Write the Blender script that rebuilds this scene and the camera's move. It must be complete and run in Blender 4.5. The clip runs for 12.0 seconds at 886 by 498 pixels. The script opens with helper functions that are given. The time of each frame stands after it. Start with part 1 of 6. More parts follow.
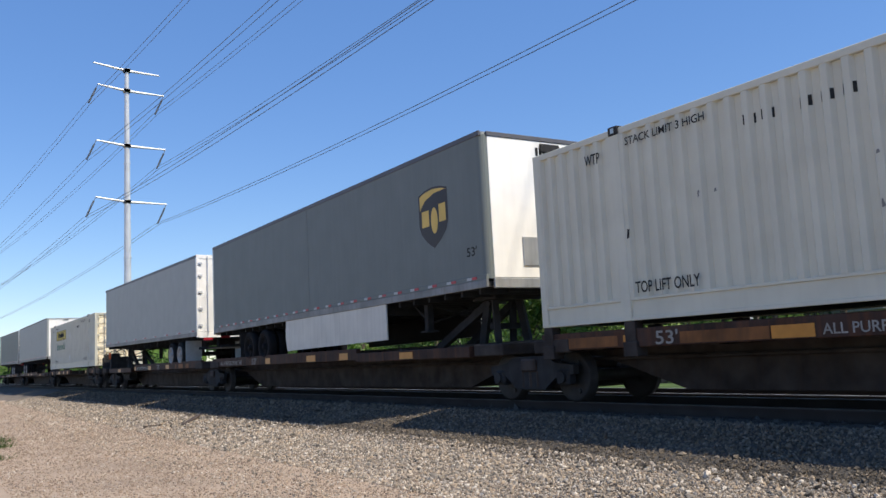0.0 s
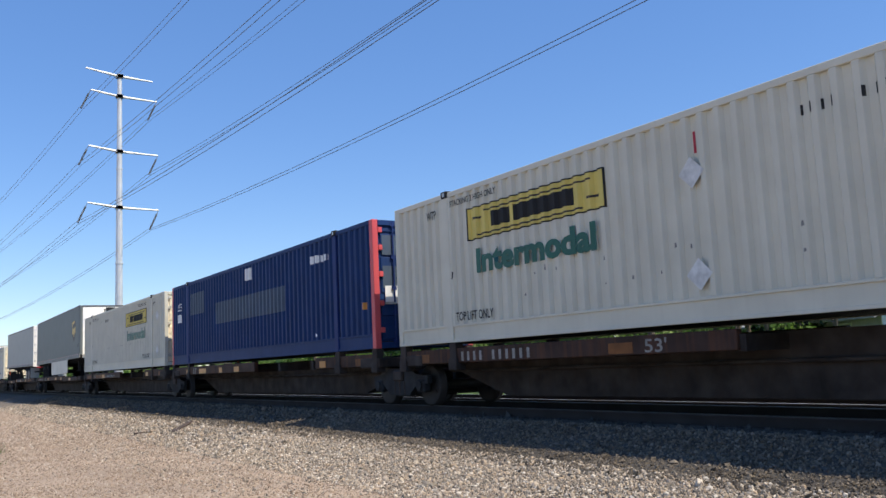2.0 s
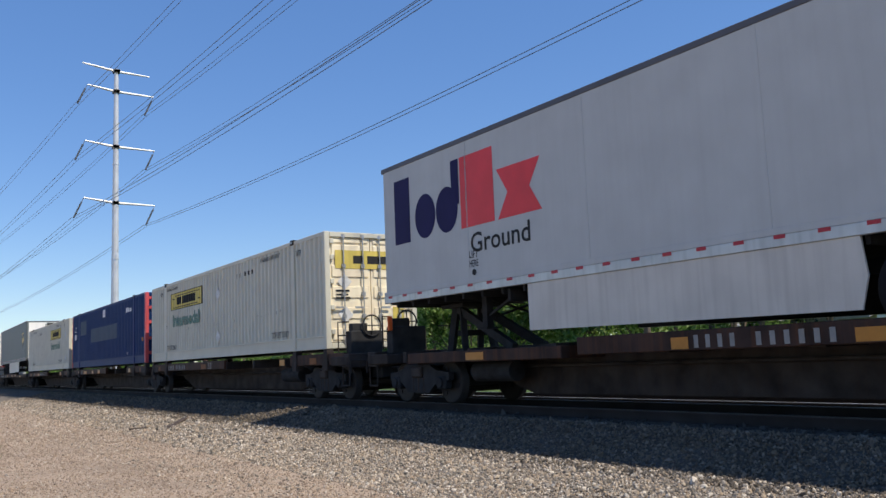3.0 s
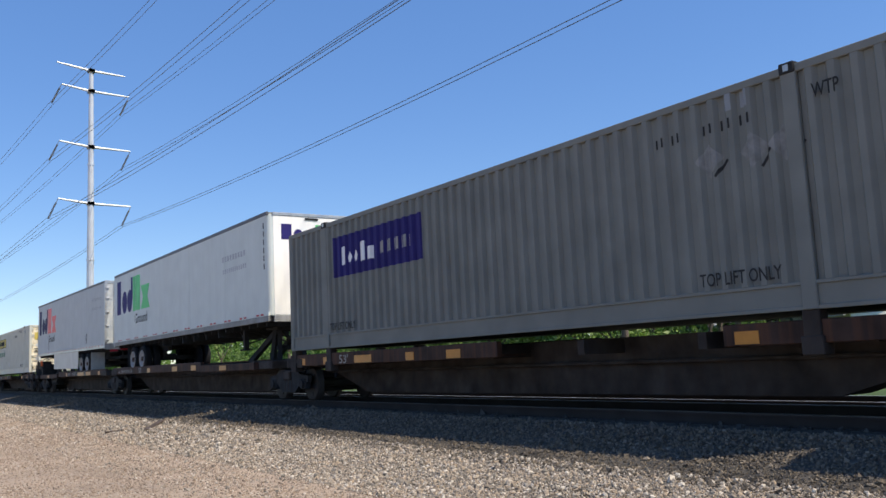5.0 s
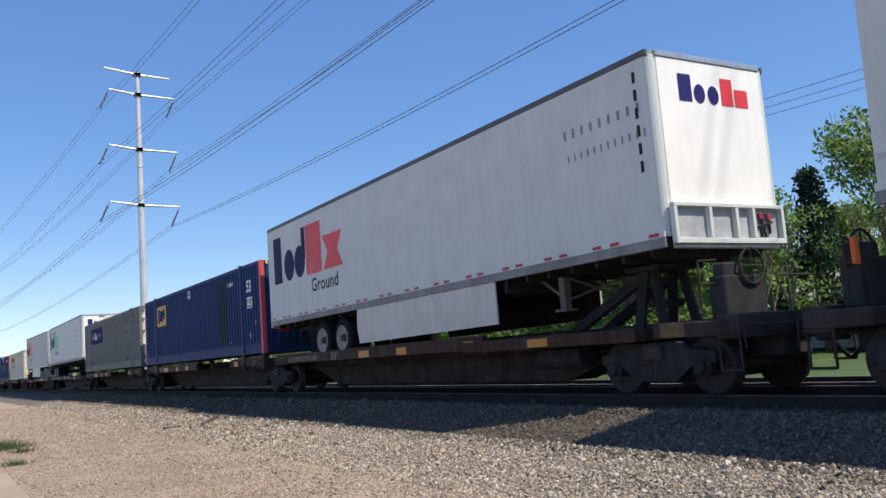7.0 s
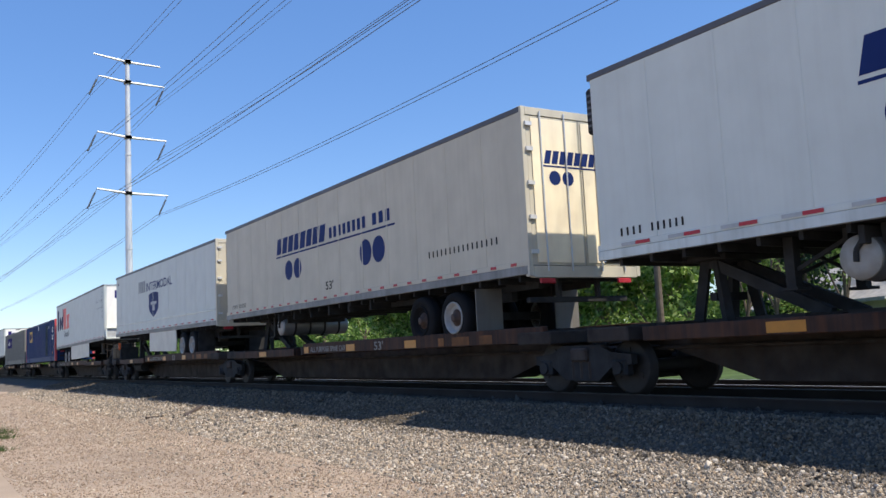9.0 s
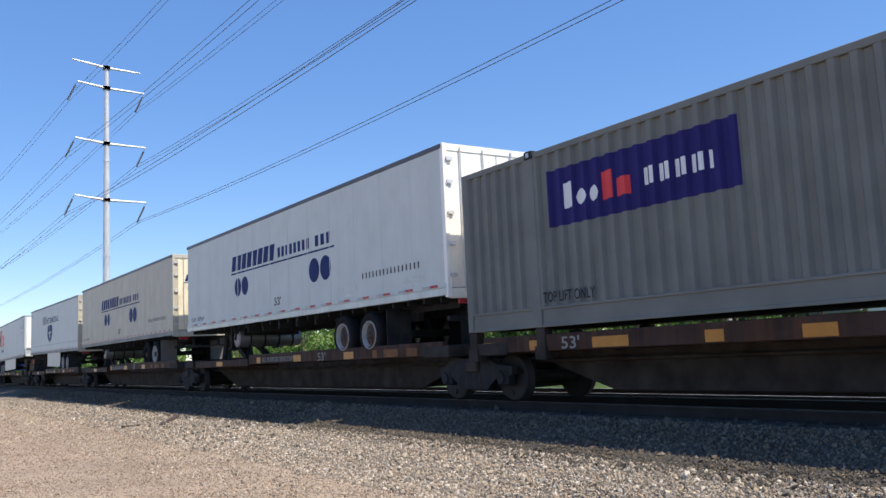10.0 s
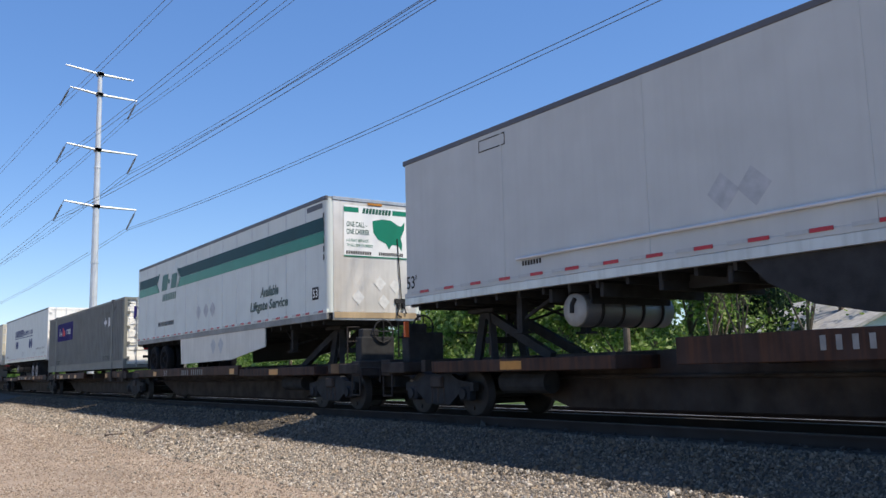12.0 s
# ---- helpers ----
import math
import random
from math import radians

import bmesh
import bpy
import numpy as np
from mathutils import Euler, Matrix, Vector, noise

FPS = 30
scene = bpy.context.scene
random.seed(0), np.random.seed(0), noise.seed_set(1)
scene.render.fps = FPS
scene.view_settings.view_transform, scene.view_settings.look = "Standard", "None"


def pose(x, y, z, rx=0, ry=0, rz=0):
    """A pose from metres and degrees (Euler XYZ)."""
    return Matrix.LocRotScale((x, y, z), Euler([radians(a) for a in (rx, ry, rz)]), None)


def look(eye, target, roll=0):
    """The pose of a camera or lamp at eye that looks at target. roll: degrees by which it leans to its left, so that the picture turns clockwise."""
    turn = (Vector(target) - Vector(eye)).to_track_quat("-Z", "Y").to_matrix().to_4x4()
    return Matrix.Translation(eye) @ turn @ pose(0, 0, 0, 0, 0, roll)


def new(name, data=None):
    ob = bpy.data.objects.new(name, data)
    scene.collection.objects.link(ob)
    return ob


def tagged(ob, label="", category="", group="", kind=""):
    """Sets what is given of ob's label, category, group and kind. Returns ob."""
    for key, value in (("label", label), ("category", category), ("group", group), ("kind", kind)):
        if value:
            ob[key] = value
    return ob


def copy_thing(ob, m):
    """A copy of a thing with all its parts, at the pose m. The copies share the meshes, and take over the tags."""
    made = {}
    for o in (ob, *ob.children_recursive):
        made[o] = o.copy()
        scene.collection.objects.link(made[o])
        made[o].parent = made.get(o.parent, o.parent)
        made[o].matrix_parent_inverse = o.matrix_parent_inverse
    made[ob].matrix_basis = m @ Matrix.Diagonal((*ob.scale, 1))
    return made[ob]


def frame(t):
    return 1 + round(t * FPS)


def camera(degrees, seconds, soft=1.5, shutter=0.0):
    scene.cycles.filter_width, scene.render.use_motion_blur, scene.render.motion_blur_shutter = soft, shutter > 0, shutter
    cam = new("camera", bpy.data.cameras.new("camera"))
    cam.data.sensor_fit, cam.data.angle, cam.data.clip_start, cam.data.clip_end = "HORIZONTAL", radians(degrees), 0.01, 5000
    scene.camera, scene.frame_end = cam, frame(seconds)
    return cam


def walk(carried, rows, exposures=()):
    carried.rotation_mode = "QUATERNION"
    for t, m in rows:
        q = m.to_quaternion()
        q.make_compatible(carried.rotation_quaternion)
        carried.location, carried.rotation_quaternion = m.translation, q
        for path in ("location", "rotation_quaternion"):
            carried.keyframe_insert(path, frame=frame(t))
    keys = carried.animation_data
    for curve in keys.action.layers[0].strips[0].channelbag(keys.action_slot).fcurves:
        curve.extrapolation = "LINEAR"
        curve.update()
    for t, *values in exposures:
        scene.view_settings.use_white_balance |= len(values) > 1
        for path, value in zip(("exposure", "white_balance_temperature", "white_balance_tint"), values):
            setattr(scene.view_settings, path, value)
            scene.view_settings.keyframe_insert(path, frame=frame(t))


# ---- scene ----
CZ = 1.55            # the lens above the dirt
cam = camera(54.57, 12.0)
PATH = [
    (0.0, pose(0, 0, CZ, 97.04, 2.85, -31.82)),
    (0.5, pose(0, 0, CZ, 97.27, 2.41, -32.13)),
    (1.0, pose(0, 0, CZ, 97.36, 2.40, -32.20)),
    (1.5, pose(0, 0, CZ, 97.53, 2.65, -32.26)),
    (2.0, pose(0, 0, CZ, 97.50, 2.66, -32.34)),
    (2.5, pose(0, 0, CZ, 97.44, 2.71, -32.38)),
    (3.0, pose(0, 0, CZ, 97.30, 2.38, -32.61)),
    (3.2, pose(0, 0, CZ, 97.13, 2.23, -32.98)),
    (4.8, pose(0, 0, CZ, 97.27, 2.82, -34.18)),
    (5.0, pose(0, 0, CZ, 97.27, 2.69, -34.01)),
    (5.5, pose(0, 0, CZ, 96.95, 2.65, -33.63)),
    (6.0, pose(0, 0, CZ, 97.05, 3.09, -33.19)),
    (6.5, pose(0, 0, CZ, 97.26, 4.12, -32.21)),
    (7.0, pose(0, 0, CZ, 96.81, 4.15, -30.77)),
    (7.2, pose(0, 0, CZ, 96.60, 4.07, -30.42)),
    (8.8, pose(0, 0, CZ, 96.37, 3.16, -31.18)),
    (9.0, pose(0, 0, CZ, 96.46, 2.89, -31.73)),
    (9.5, pose(0, 0, CZ, 96.69, 2.92, -32.66)),
    (10.0, pose(0, 0, CZ, 97.00, 2.69, -33.08)),
    (10.5, pose(0, 0, CZ, 97.21, 2.61, -33.15)),
    (11.0, pose(0, 0, CZ, 97.72, 2.34, -33.32)),
    (11.5, pose(0, 0, CZ, 97.98, 2.04, -33.61)),
    (12.0, pose(0, 0, CZ, 97.94, 1.46, -33.92)),
]
walk(cam, PATH, ((0, -0.03), (0.5, -0.05), (1.0, -0.13), (2.0, 0.04), (3.0, -0.17), (5.0, -0.03), (6.3, 0.16), (7.0, -0.06), (9.0, 0.10), (9.6, 0.16), (10.5, 0.06), (12.0, 0.0)))

# ---- sun and sky ----
SUN = Vector((1.55, -2.78, 4.5)).normalized()
world = bpy.data.worlds.new("sky")
scene.world = world
world.use_nodes = True
wn = world.node_tree
sky = wn.nodes.new("ShaderNodeTexSky")
sky.sky_type = "NISHITA"
sky.sun_disc = False
sky.sun_elevation = math.asin(SUN.z)
sky.sun_rotation = math.atan2(SUN.x, SUN.y)
sky.air_density, sky.dust_density, sky.ozone_density = 1.0, 0.05, 2.0
clear = wn.nodes.new("ShaderNodeHueSaturation")     # the deep blue of a clear morning
clear.inputs["Hue"].default_value, clear.inputs["Saturation"].default_value = 0.510, 1.22
wn.links.new(sky.outputs[0], clear.inputs["Color"])
even = wn.nodes.new("ShaderNodeMix")                # thin even haze over the whole sky
even.data_type = "RGBA"
even.inputs[0].default_value = 0.34
even.inputs[7].default_value = (1.0, 2.25, 5.0, 1)
wn.links.new(clear.outputs[0], even.inputs[6])
wn.links.new(even.outputs[2], wn.nodes["Background"].inputs[0])
wn.nodes["Background"].inputs[1].default_value = 0.165
sun = new("sun", bpy.data.lights.new("sun", "SUN"))
sun.data.energy, sun.data.angle, sun.data.color = 5.4, radians(0.53), (1.0, 0.91, 0.77)
sun.matrix_world = look(SUN * 100, (0, 0, 0))

# ---- materials ----
def mat(name, col, rough=0.5, metal=0.0, var=0.12, scale=1.5, fine=40.0, bump=0.05, streak=0.0, grime=(0.12, 0.09, 0.07), island=None, spec=0.35):
    """A painted or bare surface: cloudy tone, fine grain and relief, and grime that runs down."""
    m = bpy.data.materials.new(name)
    m.use_nodes = True
    n, l = m.node_tree.nodes, m.node_tree.links
    b = n["Principled BSDF"]
    b.inputs["Roughness"].default_value, b.inputs["Metallic"].default_value = rough, metal
    b.inputs["Specular IOR Level"].default_value = spec
    tc = n.new("ShaderNodeTexCoord")
    big = n.new("ShaderNodeTexNoise")
    big.inputs["Scale"].default_value, big.inputs["Detail"].default_value = scale, 5
    l.new(tc.outputs["Object"], big.inputs["Vector"])
    ramp = n.new("ShaderNodeValToRGB")
    e = ramp.color_ramp.elements
    e[0].position, e[1].position = 0.3, 0.7
    e[0].color = (*[c * (1 - var) for c in col], 1)
    e[1].color = (*[min(1, c * (1 + var)) for c in col], 1)
    l.new(big.outputs["Fac"], ramp.inputs["Fac"])
    out = ramp.outputs["Color"]
    if island:
        geo = n.new("ShaderNodeNewGeometry")
        isl = n.new("ShaderNodeValToRGB")
        isl.color_ramp.interpolation = "CONSTANT"
        while len(isl.color_ramp.elements) < len(island):
            isl.color_ramp.elements.new(0.5)
        for i, c in enumerate(island):
            isl.color_ramp.elements[i].position = i / len(island)
            isl.color_ramp.elements[i].color = (*c, 1)
        l.new(geo.outputs["Random Per Island"], isl.inputs["Fac"])
        mul = n.new("ShaderNodeMix")
        mul.data_type, mul.blend_type = "RGBA", "MULTIPLY"
        mul.inputs[0].default_value = 1
        l.new(isl.outputs["Color"], mul.inputs[6])
        l.new(out, mul.inputs[7])
        out = mul.outputs[2]
    grain = n.new("ShaderNodeTexNoise")
    grain.inputs["Scale"].default_value, grain.inputs["Detail"].default_value = fine, 4
    l.new(tc.outputs["Object"], grain.inputs["Vector"])
    if streak:
        mp = n.new("ShaderNodeMapping")
        mp.inputs["Scale"].default_value = (7, 7, 0.35)
        st = n.new("ShaderNodeTexNoise")
        st.inputs["Scale"].default_value, st.inputs["Detail"].default_value = 1.3, 6
        l.new(tc.outputs["Object"], mp.inputs["Vector"])
        l.new(mp.outputs["Vector"], st.inputs["Vector"])
        mr = n.new("ShaderNodeMapRange")
        mr.inputs[1].default_value, mr.inputs[2].default_value = 0.45, 0.8
        mr.inputs[4].default_value = streak
        l.new(st.outputs["Fac"], mr.inputs[0])
        mx = n.new("ShaderNodeMix")
        mx.data_type = "RGBA"
        l.new(mr.outputs[0], mx.inputs[0])
        l.new(out, mx.inputs[6])
        mx.inputs[7].default_value = (*grime, 1)
        out = mx.outputs[2]
    l.new(out, b.inputs["Base Color"])
    if bump:
        bp = n.new("ShaderNodeBump")
        bp.inputs["Strength"].default_value, bp.inputs["Distance"].default_value = bump, 0.02
        l.new(grain.outputs["Fac"], bp.inputs["Height"])
        l.new(bp.outputs["Normal"], b.inputs["Normal"])
    return m


# cream of the end faces, lightened to put the sun on them into colour
DOORC = mat("sunlit_cream_door_paint", (0.93, 0.80, 0.58), 0.5, streak=0.12, grime=(0.45, 0.32, 0.2))
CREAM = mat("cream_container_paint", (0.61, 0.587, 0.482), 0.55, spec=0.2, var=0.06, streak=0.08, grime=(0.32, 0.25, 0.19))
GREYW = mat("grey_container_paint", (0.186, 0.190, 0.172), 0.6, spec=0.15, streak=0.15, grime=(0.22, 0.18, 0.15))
BLUE = mat("blue_container_paint", (0.008, 0.034, 0.122), 0.6, spec=0.22, streak=0.3, grime=(0.05, 0.07, 0.14))
BLUE2 = mat("faded_blue_paint", (0.011, 0.030, 0.130), 0.6, spec=0.25, streak=0.3, grime=(0.04, 0.06, 0.14))
PATCHB = mat("patched_and_sunlit_blue_paint", (0.06, 0.092, 0.14), 0.55, streak=0.2)
TEAL = mat("dark_teal_paint", (0.009, 0.032, 0.050), 0.6, spec=0.22, streak=0.04)
RED = mat("red_post_paint", (0.58, 0.085, 0.095), 0.45, streak=0.15)
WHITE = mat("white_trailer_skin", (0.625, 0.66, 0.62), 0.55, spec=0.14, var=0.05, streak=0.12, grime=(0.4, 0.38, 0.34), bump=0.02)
IVORY = mat("ivory_trailer_skin", (0.56, 0.52, 0.42), 0.55, spec=0.14, var=0.07, streak=0.25, grime=(0.4, 0.36, 0.28), bump=0.02)
# white skin darkened; shade on the backlit side is put into the colour
SHADEW = mat("shade_darkened_white_skin", (0.50, 0.515, 0.50), 0.55, spec=0.14, var=0.05, streak=0.12, grime=(0.3, 0.29, 0.27), bump=0.02)
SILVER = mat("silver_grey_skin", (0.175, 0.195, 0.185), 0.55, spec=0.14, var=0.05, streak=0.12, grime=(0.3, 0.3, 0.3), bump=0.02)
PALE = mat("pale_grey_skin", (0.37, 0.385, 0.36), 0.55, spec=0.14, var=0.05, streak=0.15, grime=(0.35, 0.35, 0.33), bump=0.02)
STEEL = mat("stainless_steel", (0.72, 0.67, 0.60), 0.42, 0.4, var=0.14, scale=1.2, bump=0.03, streak=0.25, grime=(0.35, 0.27, 0.2))
FLAPM = mat("dusty_rubber_flap", (0.16, 0.15, 0.135), 0.75, var=0.2, streak=0.3)
# white for noses, rears and box ends, lifted by sunlight put into it
NOSEW = mat("sunlit_white_end_sheet", (0.92, 0.89, 0.82), 0.4, var=0.05, streak=0.1, grime=(0.5, 0.45, 0.38))
TANKM = mat("dull_tank_aluminium", (0.20, 0.20, 0.21), 0.4, 0.5, var=0.12)
ALU = mat("aluminium_rail", (0.50, 0.50, 0.49), 0.42, 0.7, var=0.12, streak=0.3)
GALV = mat("galvanised_steel", (0.62, 0.63, 0.64), 0.5, 0.35, var=0.08)
DARKRAIL = mat("dark_top_rail", (0.10, 0.10, 0.11), 0.5)
SKIRT = mat("white_skirt_panel", (0.60, 0.57, 0.51), 0.45, var=0.08, streak=0.2)
RUST = mat("rusty_brown_steel", (0.047, 0.039, 0.035), 0.8, spec=0.15, var=0.45, scale=2.5, bump=0.2, streak=0.5, grime=(0.055, 0.036, 0.026))
OXIDE = mat("oxide_brown_sill_paint", (0.046, 0.026, 0.020), 0.7, spec=0.2, var=0.45, scale=2, bump=0.12, streak=0.7, grime=(0.13, 0.050, 0.022))
DARK = mat("dark_greasy_steel", (0.034, 0.034, 0.035), 0.8, spec=0.15, var=0.3, scale=4, bump=0.2)
TYRE = mat("tyre_rubber", (0.015, 0.015, 0.016), 0.85, spec=0.12, var=0.2, bump=0.15)
RIM = mat("white_wheel_rim", (0.33, 0.32, 0.30), 0.5, var=0.12, scale=8, streak=0.2)
RUSTRIM = mat("rusty_hub", (0.085, 0.055, 0.042), 0.7, var=0.3, scale=8)
WHEELST = mat("steel_wheel", (0.030, 0.028, 0.027), 0.65, 0.2, var=0.2, scale=6)
AMBER = mat("amber_reflector", (0.50, 0.20, 0.025), 0.35, var=0.1, scale=6)
REDTAPE = mat("red_reflective_tape", (0.42, 0.025, 0.04), 0.35, var=0.1, scale=6)
WHTAPE = mat("white_reflective_tape", (0.42, 0.43, 0.43), 0.35, var=0.1, scale=6)
INK = mat("black_lettering", (0.03, 0.03, 0.03), 0.6, spec=0.12, var=0.1)
WINK = mat("white_lettering", (0.78, 0.78, 0.76), 0.5, var=0.08)
FADED = mat("faded_white_lettering", (0.27, 0.255, 0.235), 0.6, var=0.2, scale=5)
GREYINK = mat("grey_lettering", (0.24, 0.25, 0.26), 0.5)
NAVY = mat("navy_lettering", (0.012, 0.028, 0.125), 0.6, spec=0.12)
PURPLE = mat("purple_marking", (0.030, 0.024, 0.135), 0.6, spec=0.12)
PURPLED = mat("dark_violet_marking", (0.020, 0.017, 0.075), 0.6, spec=0.12)
REDINK = mat("red_orange_marking", (0.72, 0.045, 0.05), 0.45)
GREENINK = mat("bright_green_marking", (0.05, 0.50, 0.12), 0.45)
FOREST = mat("forest_green_lettering", (0.012, 0.095, 0.065), 0.45)
DKGREEN = mat("blackish_green_lettering", (0.012, 0.045, 0.035), 0.45)
PALEDI = mat("pale_weathered_placard", (0.60, 0.60, 0.575), 0.55, var=0.2, scale=9)
CHIPPED = mat("chipped_grey_placard", (0.21, 0.205, 0.19), 0.55, var=0.25, scale=9)
GREEN = mat("green_stripe", (0.008, 0.19, 0.11), 0.4)
TEALSTR = mat("dark_teal_stripe", (0.006, 0.050, 0.058), 0.55, spec=0.2)
YELLOW = mat("yellow_panel", (0.66, 0.52, 0.12), 0.45, var=0.12, streak=0.2)
GOLD = mat("gold_panel", (0.70, 0.46, 0.10), 0.45, var=0.1)
BROWN = mat("dark_brown_marking", (0.035, 0.024, 0.020), 0.45)
PLAC = mat("grey_placard", (0.42, 0.43, 0.44), 0.55, var=0.15, scale=6)
WPLAC = mat("pale_placard", (0.70, 0.69, 0.66), 0.5, var=0.15, scale=6)
ORANGE = mat("orange_paint", (0.85, 0.16, 0.04), 0.5)
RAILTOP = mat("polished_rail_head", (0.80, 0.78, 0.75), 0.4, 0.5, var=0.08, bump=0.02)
# rail head colour darkened for the shade under the train
DULLRAIL = mat("shade_darkened_rail_head", (0.10, 0.092, 0.085), 0.5, 0.3, var=0.2, bump=0.05)
RUSTGOLD = mat("faded_orange_sill_paint", (0.20, 0.080, 0.026), 0.6, spec=0.2, var=0.45, scale=2.2, streak=0.5, grime=(0.06, 0.032, 0.02))
GOLDSILL = mat("tan_weathered_sill", (0.46, 0.34, 0.20), 0.6, var=0.3, streak=0.3)
DARKALU = mat("grimy_grey_side_rail", (0.23, 0.23, 0.225), 0.55, 0.2, var=0.25, streak=0.5, grime=(0.10, 0.09, 0.08))
# black for the sheets that stand in for shade inside the skirts
SKIRTSHADE = mat("skirt_shade_black", (0.022, 0.022, 0.023), 0.7, var=0.2)
RAILSIDE = mat("rusty_rail_web", (0.035, 0.028, 0.025), 0.85, var=0.3, spec=0.2)
TIE = mat("weathered_timber_tie", (0.052, 0.047, 0.043), 0.85, var=0.35, scale=3, bump=0.3)
STICK = mat("dark_weathered_wood", (0.075, 0.055, 0.045), 0.85, var=0.3, scale=5, bump=0.3)
# the ballast's own darker tone plus the train's shade, put into the colour
BALLAST = mat("shade_dark_ballast_bed", (0.066, 0.058, 0.049), 0.95, var=0.35, scale=9, fine=26, bump=1.0)
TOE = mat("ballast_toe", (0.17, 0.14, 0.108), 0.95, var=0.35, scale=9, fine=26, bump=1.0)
# bank stones darkened the same way, for the shaded strip beside the train
SHADESTONES = mat("crushed_stone", (1.0, 1.0, 1.0), 0.9, var=0.15, scale=14, fine=60, bump=0.3,
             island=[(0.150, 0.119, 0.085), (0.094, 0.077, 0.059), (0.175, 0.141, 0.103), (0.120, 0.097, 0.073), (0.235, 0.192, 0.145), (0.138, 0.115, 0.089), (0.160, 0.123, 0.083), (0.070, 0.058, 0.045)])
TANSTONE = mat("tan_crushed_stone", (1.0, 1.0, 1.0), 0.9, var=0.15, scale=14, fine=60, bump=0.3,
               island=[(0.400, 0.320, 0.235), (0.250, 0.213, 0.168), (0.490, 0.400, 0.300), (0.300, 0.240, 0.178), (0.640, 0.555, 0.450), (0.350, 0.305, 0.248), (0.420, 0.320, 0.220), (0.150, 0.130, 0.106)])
PEBBLE = mat("dirt_pebble", (1.0, 1.0, 1.0), 0.9, var=0.12, scale=10, fine=50, bump=0.2,
             island=[(0.35, 0.265, 0.195), (0.29, 0.215, 0.155), (0.43, 0.345, 0.26), (0.28, 0.21, 0.155), (0.54, 0.46, 0.37), (0.36, 0.265, 0.19), (0.27, 0.21, 0.16), (0.39, 0.30, 0.22)])
# track stones; the shade under the train is put into their colour
TRACKSHADE = mat("shade_dark_track_stone", (1.0, 1.0, 1.0), 0.9, var=0.15, scale=14, fine=60, bump=0.3,
           island=[(0.050, 0.045, 0.040), (0.064, 0.058, 0.050), (0.036, 0.033, 0.029), (0.080, 0.071, 0.060)])
DIRT = mat("packed_gravel_dirt", (0.365, 0.278, 0.202), 0.95, var=0.22, scale=0.5, fine=70, bump=0.35)
BARK = mat("grey_brown_bark", (0.13, 0.10, 0.075), 0.9, var=0.3, scale=6, bump=0.4)
LEAF = mat("spring_leaves", (1.0, 1.0, 1.0), 0.6, var=0.15, scale=0.6, bump=0,
           island=[(0.150, 0.260, 0.045), (0.225, 0.360, 0.070), (0.300, 0.420, 0.110), (0.110, 0.200, 0.040), (0.345, 0.430, 0.150), (0.072, 0.135, 0.030)])
NEEDLE = mat("conifer_needles", (1.0, 1.0, 1.0), 0.7, var=0.2, scale=1, bump=0,
             island=[(0.03, 0.06, 0.03), (0.045, 0.08, 0.04), (0.025, 0.05, 0.03)])
GRASS = mat("lawn_grass", (0.065, 0.105, 0.028), 0.9, var=0.35, scale=0.7, fine=12, bump=0.6)
BLADE = mat("grass_blades", (1.0, 1.0, 1.0), 0.7, var=0.2, scale=2, bump=0, island=[(0.085, 0.135, 0.04), (0.15, 0.17, 0.07), (0.06, 0.10, 0.03)])
SHINGLE = mat("grey_shingle_roof", (0.40, 0.38, 0.36), 0.9, var=0.2, scale=3, fine=18, bump=0.5)
SIDING = mat("white_siding", (0.82, 0.81, 0.78), 0.6, var=0.06)
GSIDING = mat("grey_siding", (0.48, 0.48, 0.46), 0.6, var=0.1)
GLASS = mat("dark_window_glass", (0.03, 0.035, 0.04), 0.08, var=0.05, bump=0)
WIRE = mat("grey_conductor", (0.16, 0.16, 0.17), 0.5, 0.5)
INSUL = mat("dark_insulator", (0.09, 0.10, 0.12), 0.35)
for leafy in (LEAF, NEEDLE, BLADE):
    tree = leafy.node_tree
    body, out = tree.nodes["Principled BSDF"], tree.nodes["Material Output"]
    glow, both = tree.nodes.new("ShaderNodeBsdfTranslucent"), tree.nodes.new("ShaderNodeMixShader")     # light through the leaf
    tree.links.new(body.inputs["Base Color"].links[0].from_socket, glow.inputs["Color"])
    both.inputs[0].default_value = 0.45
    tree.links.new(body.outputs[0], both.inputs[1])
    tree.links.new(glow.outputs[0], both.inputs[2])
    tree.links.new(both.outputs[0], out.inputs[0])

# ---- mesh helpers ----
def part(name, bm, material, parent=None, label=""):
    """Links a bmesh as one mesh object under a thing or a part."""
    me = bpy.data.meshes.new(name)
    bm.to_mesh(me)
    bm.free()
    me.materials.append(material)
    ob = new(name, me)
    ob.parent = parent
    if name in ("number_strip", "mark_strip", "address_strip", "data_strip", "name_strip"):
        tagged(ob, kind="stuff")
    return tagged(ob, label)


def again(ob, parent, m):
    """The same mesh once more, as an object of its own under parent."""
    o = new(ob.name.split(".")[0], ob.data)
    o.parent = parent
    o.matrix_basis = m
    return o


